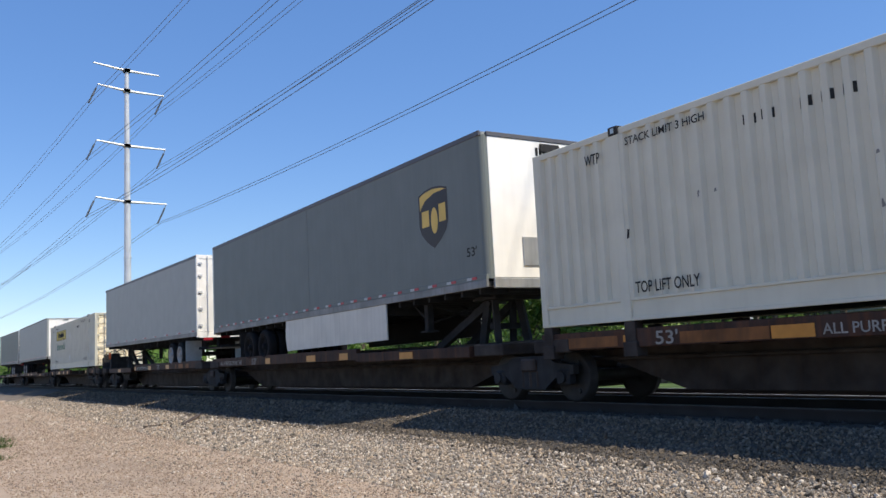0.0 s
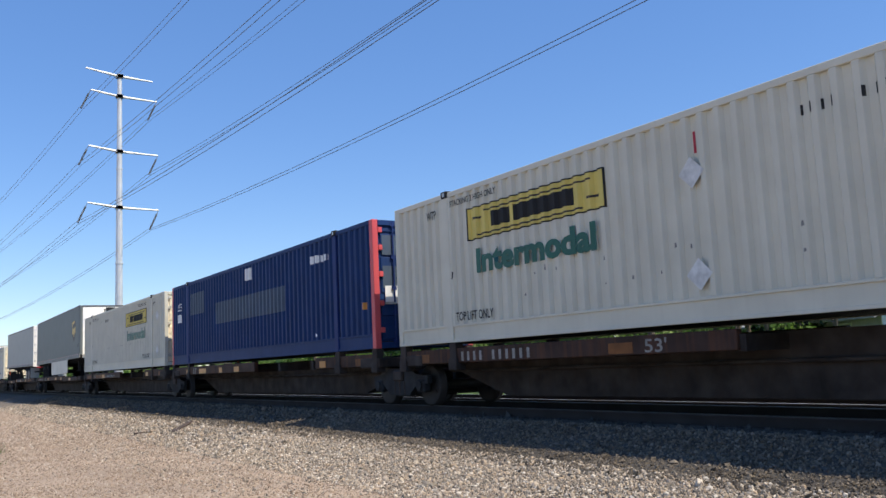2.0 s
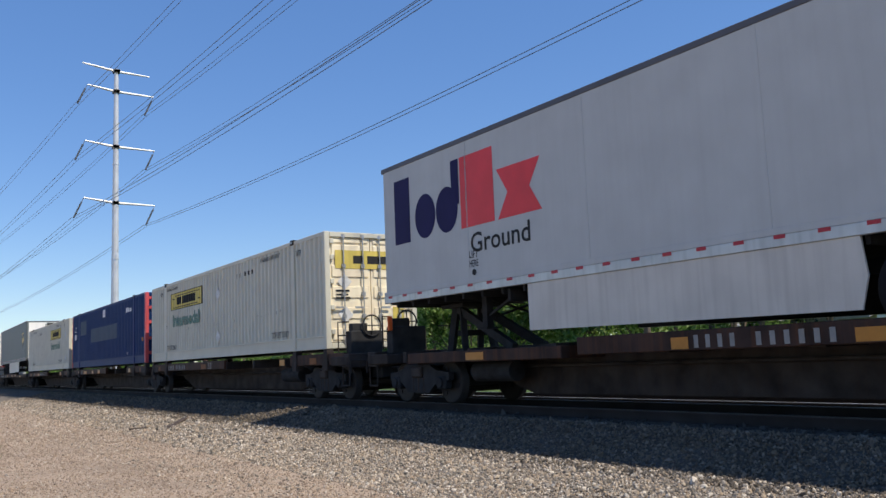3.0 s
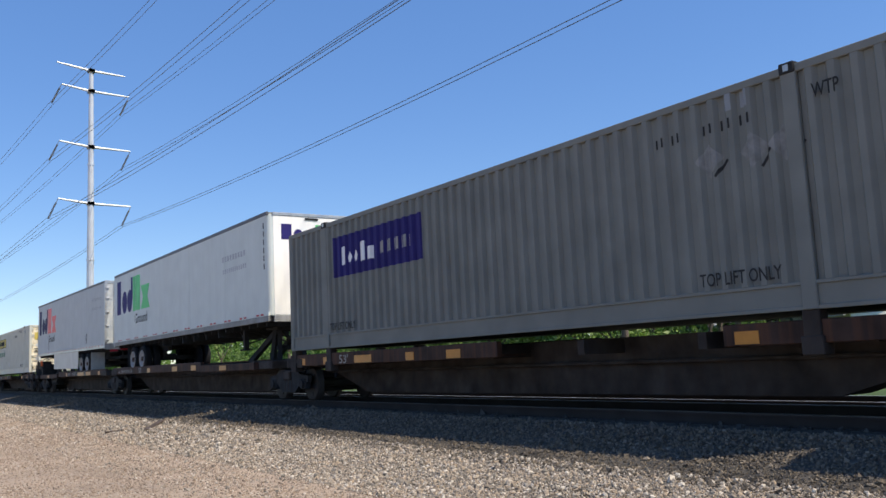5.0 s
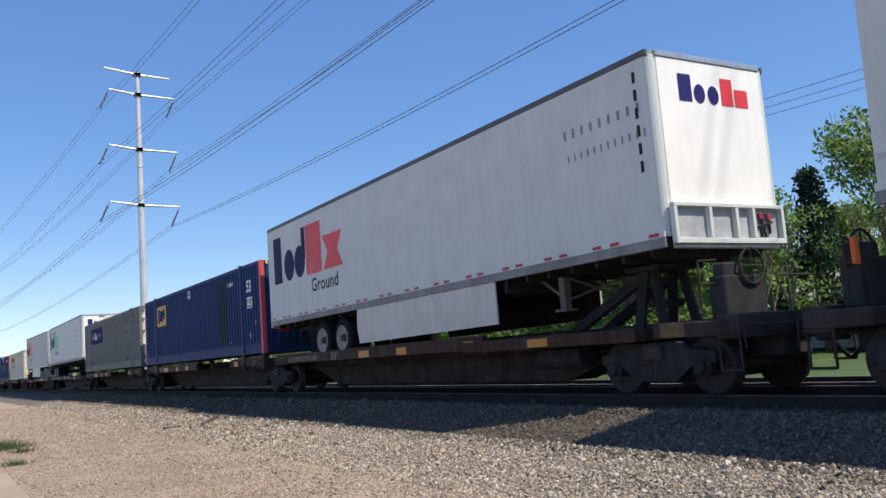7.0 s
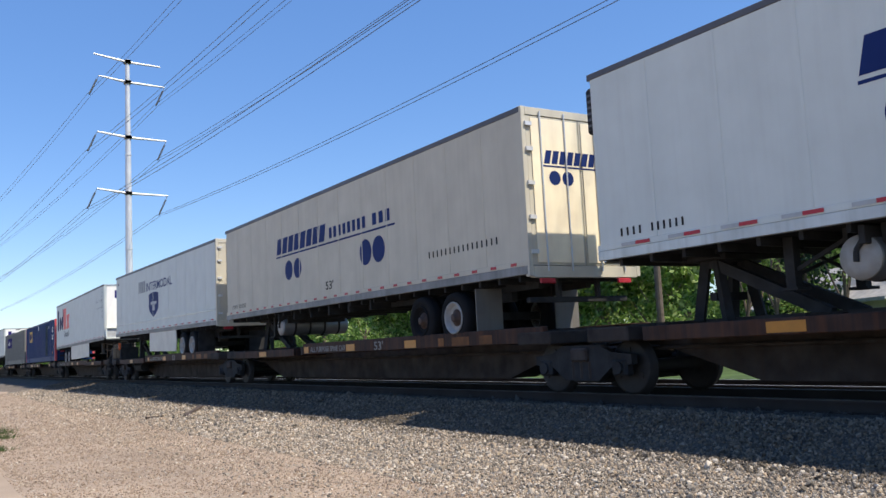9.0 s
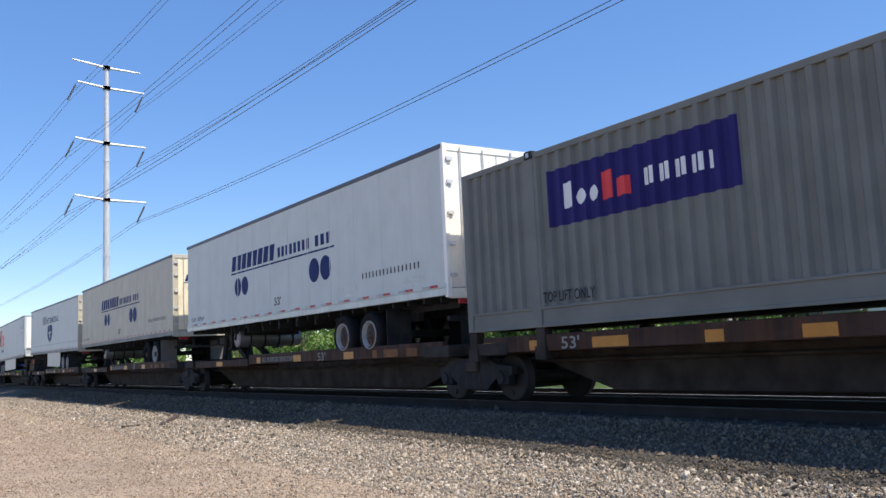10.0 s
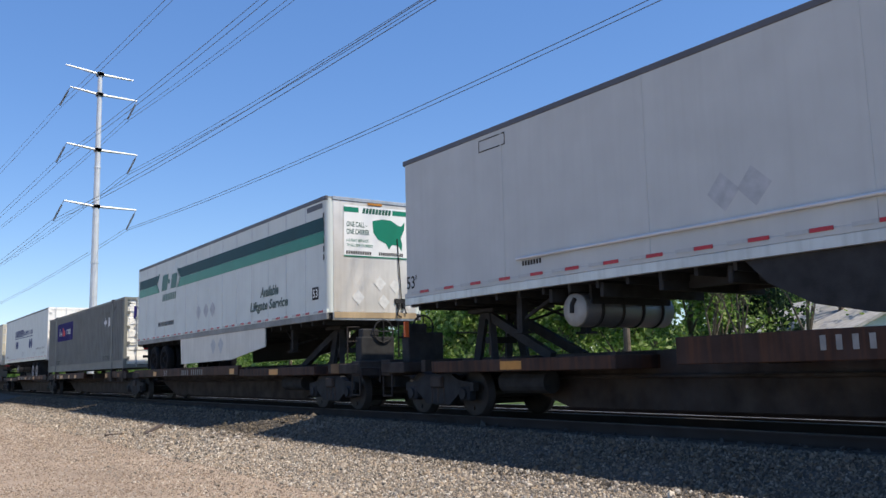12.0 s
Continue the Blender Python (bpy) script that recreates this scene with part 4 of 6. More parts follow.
    for x in (-0.9, 0.9):
        part("tail_lamp", boxes((x - 0.16, x + 0.16, min(yt + sgn * 0.03, yt - sgn * 0.02), max(yt + sgn * 0.03, yt - sgn * 0.02), Z0 - 0.16, Z0 - 0.07, 0.01)), REDTAPE, root, "red tail lamp")
    yb = yt - sgn * 0.25
    part("rear_bumper", boxes((-1.15, 1.15, yb - 0.05, yb + 0.05, 0.32, 0.42, 0.01), (-0.5, -0.42, yb - 0.04, yb + 0.04, 0.42, Z0), (0.42, 0.5, yb - 0.04, yb + 0.04, 0.42, Z0)), DARK, root, "rear underride bar")
    return root


def mark(root, name, bm, material, y, z, label="", proud=0.0045):
    return part(name, on_side(bm, y, z, proud), material, root, label)


def parcel_name(root, y, z, w, h, a, b, word=""):
    """Two-colour parcel carrier name as plain shapes, and the small word beneath."""
    s, t = w / 4.8, h
    p = mark(root, "name_shape", flat(rect(0.0, 0, 0.62 * s, t)), a, y, z, "dark block of a carrier name")
    for u, r in ((1.2, 0.38), (1.98, 0.38)):
        part("name_shape", on_side(flat(oval(u * s, 0.33 * t, r * s, 0.33 * t, 26)), y, z, 0.0045), a, p)
    part("name_shape", on_side(flat(rect(2.16 * s, 0.36 * t, 2.42 * s, t)), y, z, 0.0055), a, p)
    part("name_shape", on_side(flat(rect(2.46 * s, 0, 3.5 * s, t)), y, z, 0.005), b, p, "bright block of a carrier name")
    part("name_shape", on_side(flat([(3.6 * s, 0), (4.8 * s, 0), (4.5 * s, 0.33 * t), (4.8 * s, 0.66 * t), (3.6 * s, 0.66 * t), (3.9 * s, 0.33 * t)]), y, z, 0.005), b, p)
    if word:
        mark(root, "word", lettering(word, 0.36 * w, 0.27 * h), INK, y - 0.57 * w, z - 0.36 * h, "thin black word")


def shippers(root, y0, z0, dots):
    """Navy name bars with an underline, and pairs of round dots."""
    for shape in [rect(0.02 + i * 0.42, 0, 0.36 + i * 0.42, 0.44, 0.25) for i in range(8)] + word_bars(3.6, 0.03, 2.1, 0.27, 8, 0.38) + word_bars(5.95, 0.03, 0.95, 0.27, 3, 0.38):
        mark(root, "name_shape", flat(shape), NAVY, y0, z0, "navy block of a name")
    mark(root, "underline", flat(rect(0.0, -0.10, 7.0, -0.055)), NAVY, y0, z0)
    for u, v, r in zip(dots, (-0.50, -0.50, -0.54, -0.54), (0.27, 0.27, 0.30, 0.30)):
        mark(root, "dot", flat(oval(u, v, r, r, 28)), NAVY, y0, z0, "round navy dot")
    mark(root, "address_strip", flat(*word_bars(8.35, -1.0, 2.5, 0.13, 16, 0.7)), INK, y0, z0, "dark bars of a web address")
    mark(root, "length_mark", lettering("53'", 0.46, 0.22), INK, y0 - 3.3, z0 - 1.24)
    mark(root, "number_strip", flat(*word_bars(0, 0, 0.5, 0.12, 4, 0.66), *word_bars(0.62, 0, 0.68, 0.12, 6, 0.66)), INK, y0 + 3.9, z0 - 1.3)


def nose_fittings(root, y=-0.02):
    """Air and light sockets on the nose."""
    part("socket_box", boxes((0.45, 1.0, y - 0.03, y, 1.05, 1.38, 0.01)), DARK, root, "dark hose sockets")
    part("clearance_lamp", boxes((-0.2, 0.2, y - 0.02, y, 3.55, 3.61, 0.008)), DARK, root)


def cooling_unit(root, z0=1.5, z1=3.28, deep=0.3):
    """A dark refrigeration unit on the far nose, with grille slats."""
    u = part("cooling_unit", boxes((-1.0, 1.0, LEN + 0.03, LEN + 0.03 + deep, z0, z1, 0.05)), DARK, root, "dark refrigeration unit on the nose")
    for i in range(6):
        part("grille_slat", boxes((-1.006, -0.996, LEN + 0.08, LEN + deep - 0.03, z0 + (z1 - z0) * (0.15 + i * 0.13), z0 + (z1 - z0) * (0.15 + i * 0.13) + 0.04)), DARKRAIL, u)


# far ones first
t = add(trailer(85.6, SILVER, "grey box trailer seen far off", nose="far", wheels=(3.2, 4.45), lift=(-0.04, 0.08), group="grey trailers"))
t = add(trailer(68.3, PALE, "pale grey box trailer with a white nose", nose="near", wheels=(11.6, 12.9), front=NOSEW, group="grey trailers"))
nose_fittings(t)
t = add(trailer(30.95, PALE, "pale grey box trailer with white wheels and mud flaps", nose="far", wheels=(2.4, 3.65), flap=WHTAPE, hub=RIM, rear=NOSEW, tape=1.8, seams=16, lift=(-0.05, 0.07), group="grey trailers"))

t = add(trailer(12.8, SILVER, "silver-grey box trailer with a brown shield and long skirt", nose="near", front=NOSEW, top=DARKRAIL, wheels=(11.6, 12.85), skirt=(3.93, 9.75, 0.0), rim=TYRE, hub=TYRE, seams=8, tape=0.71, reds=((0.0, 0.16),), lift=(0.03, -0.05), group="grey trailers"))
shield = [(-0.55, 0.52), (-0.55, -0.12), (-0.47, -0.3), (-0.28, -0.47), (0, -0.63), (0.28, -0.47), (0.47, -0.3), (0.55, -0.12), (0.55, 0.52), (0.3, 0.59), (0, 0.62), (-0.3, 0.59)]
p = mark(t, "shield", flat([(u, v) for u, v in shield]), BROWN, 1.75, 2.38, "dark brown shield")
part("shield_top", on_side(flat([(-0.5, 0.2), (-0.3, 0.38), (0.05, 0.48), (0.5, 0.5), (0.28, 0.55), (0, 0.575), (-0.28, 0.55), (-0.5, 0.49)]), 1.75, 2.38, 0.0065), GOLD, p, "gold shield crest")
part("shield_shape", on_side(flat(rect(-0.44, -0.16, -0.16, 0.17), oval(0.04, -0.07, 0.13, 0.27, 16), rect(0.22, -0.13, 0.47, 0.23)), 1.75, 2.38, 0.0065), GOLD, p, "gold shapes on the shield")
mark(t, "length_mark", lettering("53'", 0.34, 0.18), INK, 0.62, 1.42)
part("number_strip", on_end(flat(*word_bars(0, 0, 0.55, 0.16, 6, 0.3)), 0.0, 3.35, -0.02), INK, t, "dark number bars")
part("nose_plate", boxes((-0.45, -0.05, -0.04, -0.012, 1.2, 1.75, 0.01)), ALU, t, "framed plate on the nose")
part("nose_box", boxes((0.1, 0.6, -0.05, -0.012, 3.42, 3.6, 0.02)), DARK, t)

t = add(trailer(-58.35, SHADEW, "white box trailer with a navy and red name", nose="far", wheels=(3.5, 4.75), skirt=(5.35, 11.25, 0.0), flap=WHTAPE, seams=2.7, tape=0.595, reds=((0.0, 0.16),), whites=False, tape_z=0.10, rail=ALU, lift=(-0.02, 0.06), group="white parcel trailers"))
parcel_name(t, 15.6, 2.0, 4.85, 1.36, PURPLED, REDINK, "Ground")
mark(t, "address_strip", flat(*word_bars(0, 0, 1.9, 0.15, 9, 0.72), *word_bars(0.05, -0.38, 1.9, 0.12, 12, 0.75)), GREYINK, 2.4, 2.95, "grey bars of an address")
for y in (12.9, 3.65):
    mark(t, "lift_sign", lettering("LIFT", 0.28, 0.13), INK, y, 1.42)
    mark(t, "lift_sign", lettering("HERE", 0.28, 0.13), INK, y, 1.25)
    mark(t, "lift_spot", flat(oval(0.14, -0.1, 0.07, 0.06, 12)), INK, y, 1.25)

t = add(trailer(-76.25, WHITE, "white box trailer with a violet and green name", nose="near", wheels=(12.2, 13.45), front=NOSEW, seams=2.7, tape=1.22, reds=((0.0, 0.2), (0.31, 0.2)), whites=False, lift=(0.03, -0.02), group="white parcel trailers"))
parcel_name(t, 15.7, 2.05, 4.7, 1.36, PURPLE, GREENINK, "Ground")
mark(t, "address_strip", flat(*word_bars(0, 0, 1.9, 0.16, 9, 0.35), *word_bars(0.05, -0.35, 1.9, 0.13, 12, 0.4)), PLAC, 3.4, 2.75)
mark(t, "number_strip", flat(*[rect(0.02, -i * 0.22, 0.085, 0.15 - i * 0.22) for i in range(6)]), INK, 0.3, 3.3, "upright row of number bars")
part("name_shape", on_end(flat(rect(-0.9, 0, -0.6, 0.42), oval(-0.4, 0.14, 0.14, 0.15, 14), oval(-0.06, 0.14, 0.14, 0.15, 14)), 0, 3.0, -0.02), PURPLE, t, "violet blocks of a name")
part("name_shape", on_end(flat(rect(0.12, 0, 0.42, 0.43), rect(0.46, 0, 0.8, 0.28)), 0, 3.0, -0.02), GREENINK, t, "green blocks of a name")
nose_fittings(t)

t = add(trailer(-128.13, WHITE, "white box trailer with a navy and red name", nose="near", wheels=(11.25, 12.5), skirt=(4.35, 10.25, 0.0), front=NOSEW, seams=2.7, tape=1.235, reds=((-0.2, 0.2), (0.63, 0.2)), whites=False, gear=FLAPM, lift=(0.08, -0.05), group="white parcel trailers"))
parcel_name(t, 15.7, 2.0, 4.85, 1.36, PURPLED, REDINK, "Ground")
mark(t, "address_strip", flat(*word_bars(0, 0, 1.9, 0.15, 9, 0.72), *word_bars(0.05, -0.38, 1.9, 0.12, 12, 0.75)), GREYINK, 2.0, 2.85, "grey bars of an address")
mark(t, "number_strip", flat(*[rect(0.02, -i * 0.27, 0.085, 0.17 - i * 0.27) for i in range(6)]), INK, 0.36, 3.3, "upright row of number bars")
part("name_shape", on_end(flat(rect(-0.72, 0, -0.45, 0.42), oval(-0.28, 0.14, 0.12, 0.15, 14), oval(0.02, 0.14, 0.12, 0.15, 14)), 0, 3.0, -0.02), PURPLE, t, "violet blocks of a name")
part("name_shape", on_end(flat(rect(0.2, 0, 0.46, 0.43), rect(0.5, 0, 0.8, 0.28)), 0, 3.0, -0.02), REDINK, t, "red blocks of a name")
part("nose_shelf", boxes((-1.2, 1.2, -0.12, -0.03, 1.38, 1.44, 0.008), (-1.2, 1.2, -0.12, -0.03, 0.84, 0.92, 0.008), *[(x - 0.03, x + 0.03, -0.12, -0.03, 0.92, 1.38) for x in (-1.17, -0.45, 0.12, 0.5, 1.17)]), WHITE, t, "framed recess at the foot of the nose")
part("recess_back", boxes((-1.14, 1.14, -0.034, -0.03, 0.92, 1.38)), PLAC, t, "grey back of the recess")
part("air_hose", rods(0.02, ((0.7, -0.06, 0.95), (0.75, -0.07, 1.3)), ((0.8, -0.06, 0.95), (0.7, -0.07, 1.25)), ((0.9, -0.06, 1.0), (0.88, -0.07, 1.32)), ((0.62, -0.06, 1.1), (0.95, -0.07, 1.18))), INK, t, "dark air hoses")
part("hose_coupling", boxes((0.66, 0.74, -0.09, -0.05, 1.22, 1.32, 0.01), (0.84, 0.92, -0.09, -0.05, 1.2, 1.3, 0.01)), REDTAPE, t, "red hose couplings")

t = add(trailer(-147.4, WHITE, "white box trailer with a dark shield and navy words", nose="far", wheels=(3.1, 4.4), skirt=(5.2, 9.4, 0.0), hub=RIM, rear=IVORY, top=DARKRAIL, lift=(-0.05, 0.10)))
mark(t, "word", lettering("INTERMODAL", 4.2, 0.36), NAVY, 9.85, 2.62, "navy word")
mark(t, "name_strip", flat(*word_bars(0, 0, 1.3, 0.5, 4, 0.15)), GREYINK, 11.3, 2.62, "grey bars of a name")
p = mark(t, "shield", flat([(1.5 * u, 0.85 * v) for u, v in shield]), NAVY, 8.6, 2.0, "dark shield")
part("shield_shape", on_side(flat(rect(-0.2, -0.25, 0.2, -0.01), rect(-0.5, 0.0, 0.5, 0.12)), 8.6, 2.0, 0.0065), PLAC, p)
part("scuff_band", boxes((-HALF - 0.012, -HALF - 0.002, 0.1, LEN - 0.1, Z0 + 0.5, Z0 + 0.56)), ALU, t, "aluminium scuff band")
part("corner_vent", boxes((-HALF - 0.012, -HALF - 0.002, LEN - 0.75, LEN - 0.45, 3.3, 3.42, 0.004)), GREYINK, t)

t = add(trailer(-164.62, IVORY, "ivory box trailer with a navy name and round dots", nose="far", wheels=(2.5, 3.75), rim=(RIM, TYRE), tank=12.1, flap=FLAPM, rear=IVORY, hub=RUSTRIM, hr=1.7, tape=0.61, reds=((0.0, 0.17),), whites=False, lift=(-0.01, 0.04), group="shipper trailers"))
shippers(t, 11.6, 2.42, (0.9, 1.52, 5.56, 6.2))
# door sheets lighter than the skin, as sunlight in the paint
for s in (-1, 1):
    part("door_skin", boxes((min(s * 0.05, s * 1.1), max(s * 0.05, s * 1.1), -0.034, -0.024, 1.0, 3.55)), DOORC, t, "ivory door sheet")
part("name_strip", on_end(flat(*[rect(-0.85 + i * 0.17, 0, -0.72 + i * 0.17, 0.24, 0.25) for i in range(8)], rect(-0.9, -0.06, 0.7, -0.03)), 0, 2.75, -0.037), NAVY, t, "navy name bars")
part("dot", on_end(flat(oval(-0.62, -0.25, 0.13, 0.13, 18)), 0, 2.75, -0.037), NAVY, t)
part("dot", on_end(flat(oval(-0.32, -0.25, 0.13, 0.13, 18)), 0, 2.75, -0.037), NAVY, t)

t = add(trailer(-182.5, WHITE, "white box trailer with a navy name and round dots", nose="far", wheels=(3.22, 4.5), tank=12.07, rear=NOSEW, lift=(-0.05, 0.01), hub=RUSTRIM, hr=2.15, rail=ALU, group="shipper trailers"))
shippers(t, 11.72, 2.42, (0.54, 1.12, 5.86, 6.5))
cooling_unit(t, 2.9, 3.66, 0.36)
for y, z, w in ((4.6, 1.22, 0.3), (4.0, 1.2, 0.35), (4.2, 1.08, 0.25), (1.6, 1.16, 0.8)):
    mark(t, "repair_patch", flat(rect(0, 0, w, 0.1)), ALU, y, z)

t = add(trailer(-217.55, WHITE, "white box trailer with green stripes and steel nose", nose="near", front=STEEL, wheels=(12.85, 14.1), skirt=(3.7, 10.8, 2.5), rim=TYRE, hub=TYRE, seams=1.15, seam_mat=ALU, tape=1.24, reds=((-0.12, 0.24), (0.62, 0.2)), group="striped trailers", lift=(0.05, 0.03)))
for y0, y1 in ((LEN - 0.15, 13.4), (11.3, 0.14)):
    w = y0 - y1
    first = y1 > 5
    mark(t, "teal_stripe", flat([(0, 0.33), (0.35, 0.0), (w, 0.0), (w, 0.33)] if not first else [(0, 0), (w - 0.3, 0), (w, 0.33), (0, 0.33)]), TEALSTR, y0, 2.905, "dark teal stripe", 0.0085)
    mark(t, "green_stripe", flat([(0, 0), (w, 0), (w - 0.3, 0.30), (0, 0.30)] if first else [(0.0, 0), (w, 0), (w, 0.30), (0.33, 0.30)]), GREEN, y0, 2.6, "green stripe", 0.0085)
for u in (0.0, 0.14):
    mark(t, "chevron", flat([(u, 0.33), (u + 0.06, 0.33), (u + 0.36, 0.68), (u + 0.3, 0.68)], [(u + 0.3, 0), (u + 0.36, 0), (u + 0.06, 0.31), (u, 0.31)]), FOREST, LEN - 2.3, 2.6, "thin green chevron", 0.0085)
    mark(t, "chevron", flat([(u, 0.0), (u + 0.06, 0), (u + 0.36, 0.33), (u + 0.3, 0.33)], [(u + 0.3, 0.35), (u + 0.36, 0.35), (u + 0.06, 0.68), (u, 0.68)]), FOREST, LEN - 4.75, 2.6, "thin green chevron", 0.0085)
mark(t, "name_shape", flat(rect(0, 0, 0.66, 0.56, 0.3), rect(0.78, 0.2, 0.98, 0.36), rect(1.08, 0, 1.7, 0.5, 0.3)), FOREST, LEN - 3.0, 2.62, "green blocks of a name", 0.0085)
mark(t, "name_strip", flat(*[rect(0.2 * i, 0, 0.2 * i + 0.13, 0.24, 0.2) for i in range(8)]), FOREST, LEN - 3.15, 2.24, "green bars of a name", 0.0085)
mark(t, "address_strip", flat(*word_bars(0, 0, 1.85, 0.15, 13, 0.4)), INK, LEN - 2.7, 1.36, "dark bars of a web address", 0.0085)
for i, u in enumerate((6.85, 7.55, 8.15)):
    mark(t, "placard", flat([(0, 0.24), (0.1, 0.36), (0.24, 0.46), (0.38, 0.36), (0.46, 0.24), (0.36, 0.1), (0.24, 0), (0.12, 0.1)]), PLAC, LEN - u, 1.36, "grey diamond placard", 0.0085)
for u in (8.2, 8.85):
    part("placard", on_side(flat([(0, 0.3), (0.24, 0.5), (0.48, 0.3), (0.24, 0)]), LEN - u, 0.2, -0.008), PLAC, t, "grey diamond placard")
mark(t, "words", lettering("Available", 1.2, 0.28, 0.2, 0.03), DKGREEN, 4.0, 1.62, "dark green slanted word", 0.0085)
mark(t, "words", lettering("Liftgate Service", 2.5, 0.34, 0.2, 0.03), DKGREEN, 4.72, 1.2, "dark green slanted words", 0.0085)
mark(t, "length_mark", flat(rect(0, 0, 0.34, 0.3)), DARK, 0.78, 1.3, "dark square length mark", 0.0085)
part("length_number", on_side(lettering("53", 0.26, 0.2), 0.74, 1.35, 0.0105), WINK, t)
mark(t, "vent", flat(rect(0, 0, 0.85, 0.13)), DARKRAIL, 1.05, 3.46, "dark vent plate", 0.0085)
mark(t, "number_strip", flat(*[rect(0.02, -i * 0.2, 0.08, 0.14 - i * 0.2) for i in range(6)]), INK, 0.2, 3.2, "upright row of number bars", 0.0085)
s = part("nose_sign", on_end(flat(rect(0, 0, 1.75, 1.25)), -0.85, 2.3, -0.022), WINK, t, "white sign with a green map and slogan")
part("sign_words", on_end(lettering("ONE CALL -", 0.55, 0.13), -0.78, 3.02, -0.026), FOREST, s)
part("sign_words", on_end(lettering("ONE CARRIER", 0.62, 0.13), -0.78, 2.84, -0.026), FOREST, s)
part("sign_words", on_end(lettering("1-2 DAY SERVICE", 0.6, 0.07), -0.78, 2.66, -0.026), GREEN, s)
part("sign_words", on_end(lettering("TO ALL POINTS DIRECT", 0.72, 0.07), -0.78, 2.54, -0.026), GREEN, s)
part("sign_strip", on_end(flat(*word_bars(0.05, 0.06, 0.7, 0.08, 11, 0.3), *word_bars(0.95, 0.06, 0.7, 0.08, 12, 0.3)), -0.85, 2.3, -0.026), INK, s)
part("sign_stripe", on_end(flat(rect(0.0, 1.08, 0.4, 1.2), rect(1.35, 1.08, 1.75, 1.2), rect(0, 0, 1.75, 0.03)), -0.85, 2.3, -0.026), GREEN, s)
part("sign_name", on_end(flat(*[rect(0.5 + i * 0.09, 1.07, 0.57 + i * 0.09, 1.2, 0.2) for i in range(9)]), -0.85, 2.3, -0.026), FOREST, s)
part("map_shape", on_end(flat([(0.78, 0.9), (0.8, 0.62), (0.92, 0.46), (1.15, 0.36), (1.24, 0.22), (1.32, 0.34), (1.5, 0.34), (1.6, 0.2), (1.62, 0.36), (1.58, 0.52), (1.68, 0.74), (1.7, 0.95), (1.6, 0.82), (1.5, 0.84), (1.4, 0.9), (1.3, 0.95), (1.05, 0.96)]), -0.85, 2.3, -0.026), GREEN, s, "green map outline")
for x, z in ((-0.65, 1.15), (-0.05, 1.5), (0.38, 1.45), (0.05, 1.05), (0.75, 1.05)):
    part("placard", on_end(flat([(0, 0.18), (0.16, 0.36), (0.34, 0.18), (0.18, 0)]), x, z, -0.022), WPLAC, t, "pale diamond placard")
part("sill_board", boxes((-1.13, 1.13, -0.045, -0.031, 0.83, 0.97, 0.004)), GOLDSILL, t, "tan weathered sill board")
part("cable", rods(0.014, ((0.62, -0.03, 2.8), (0.66, -0.045, 2.1)), ((0.66, -0.045, 2.1), (0.70, -0.05, 1.3))), INK, t, "black hanging cable")
part("socket_box", boxes((0.52, 0.86, -0.05, -0.012, 1.2, 1.32, 0.01), (0.58, 0.66, -0.07, -0.012, 1.05, 1.2, 0.01), (0.72, 0.8, -0.07, -0.012, 1.08, 1.2, 0.01)), DARK, t, "dark hose sockets")
part("air_hose", rods(0.018, ((0.62, -0.07, 1.15), (0.56, -0.08, 0.92)), ((0.56, -0.08, 0.92), (0.68, -0.08, 0.86)), ((0.76, -0.07, 1.12), (0.82, -0.08, 0.95))), INK, t, "black air hoses")
part("clearance_lamp", boxes((-0.2, 0.2, -0.04, -0.02, 3.58, 3.63, 0.008)), AMBER, t)

t = add(trailer(-237.12, SHADEW, "plain white box trailer with pale diamond placards", nose="far", wheels=(3.0, 4.25), tank=11.54, hub=RIM, seams=2.7, tape=0.83, reds=((0.0, 0.3),), whites=True, tape_z=0.21, rail=ALU, lift=(0.05, 0.10)))
for y in (8.66, 8.2):
    mark(t, "placard", flat([(0, 0.26), (0.22, 0.52), (0.5, 0.26), (0.26, 0)]), PLAC, y, 1.45, "pale grey diamond placard")
cooling_unit(t)
part("equipment_box", prism([(4.2, Z0), (4.2, 0.12), (6.6, 0.06), (7.3, 0.2), (7.9, 0.5), (8.2, Z0)], -1.25, -0.5), DARK, t, "black belly box with a curved front")
mark(t, "length_mark", lettering("53'", 0.36, 0.26), INK, LEN - 0.1, 1.12)
mark(t, "frame_mark", flat(rect(0, 0, 0.75, 0.02), rect(0, 0.2, 0.75, 0.22), rect(0, 0, 0.02, 0.22), rect(0.73, 0, 0.75, 0.22)), INK, LEN - 2.6, 3.35, "thin black frame mark")
part("pipe", rods(0.025, ((-HALF - 0.04, LEN - 3.6, 1.32), (-HALF - 0.04, 2.0, 1.32))), GALV, t, "thin pipe along the side")
mark(t, "number_strip", flat(*word_bars(0, 0, 0.5, 0.08, 7, 0.3)), INK, LEN - 3.7, 1.2)

# ---- spine cars ----
AXLE = -1.24 + 0.42


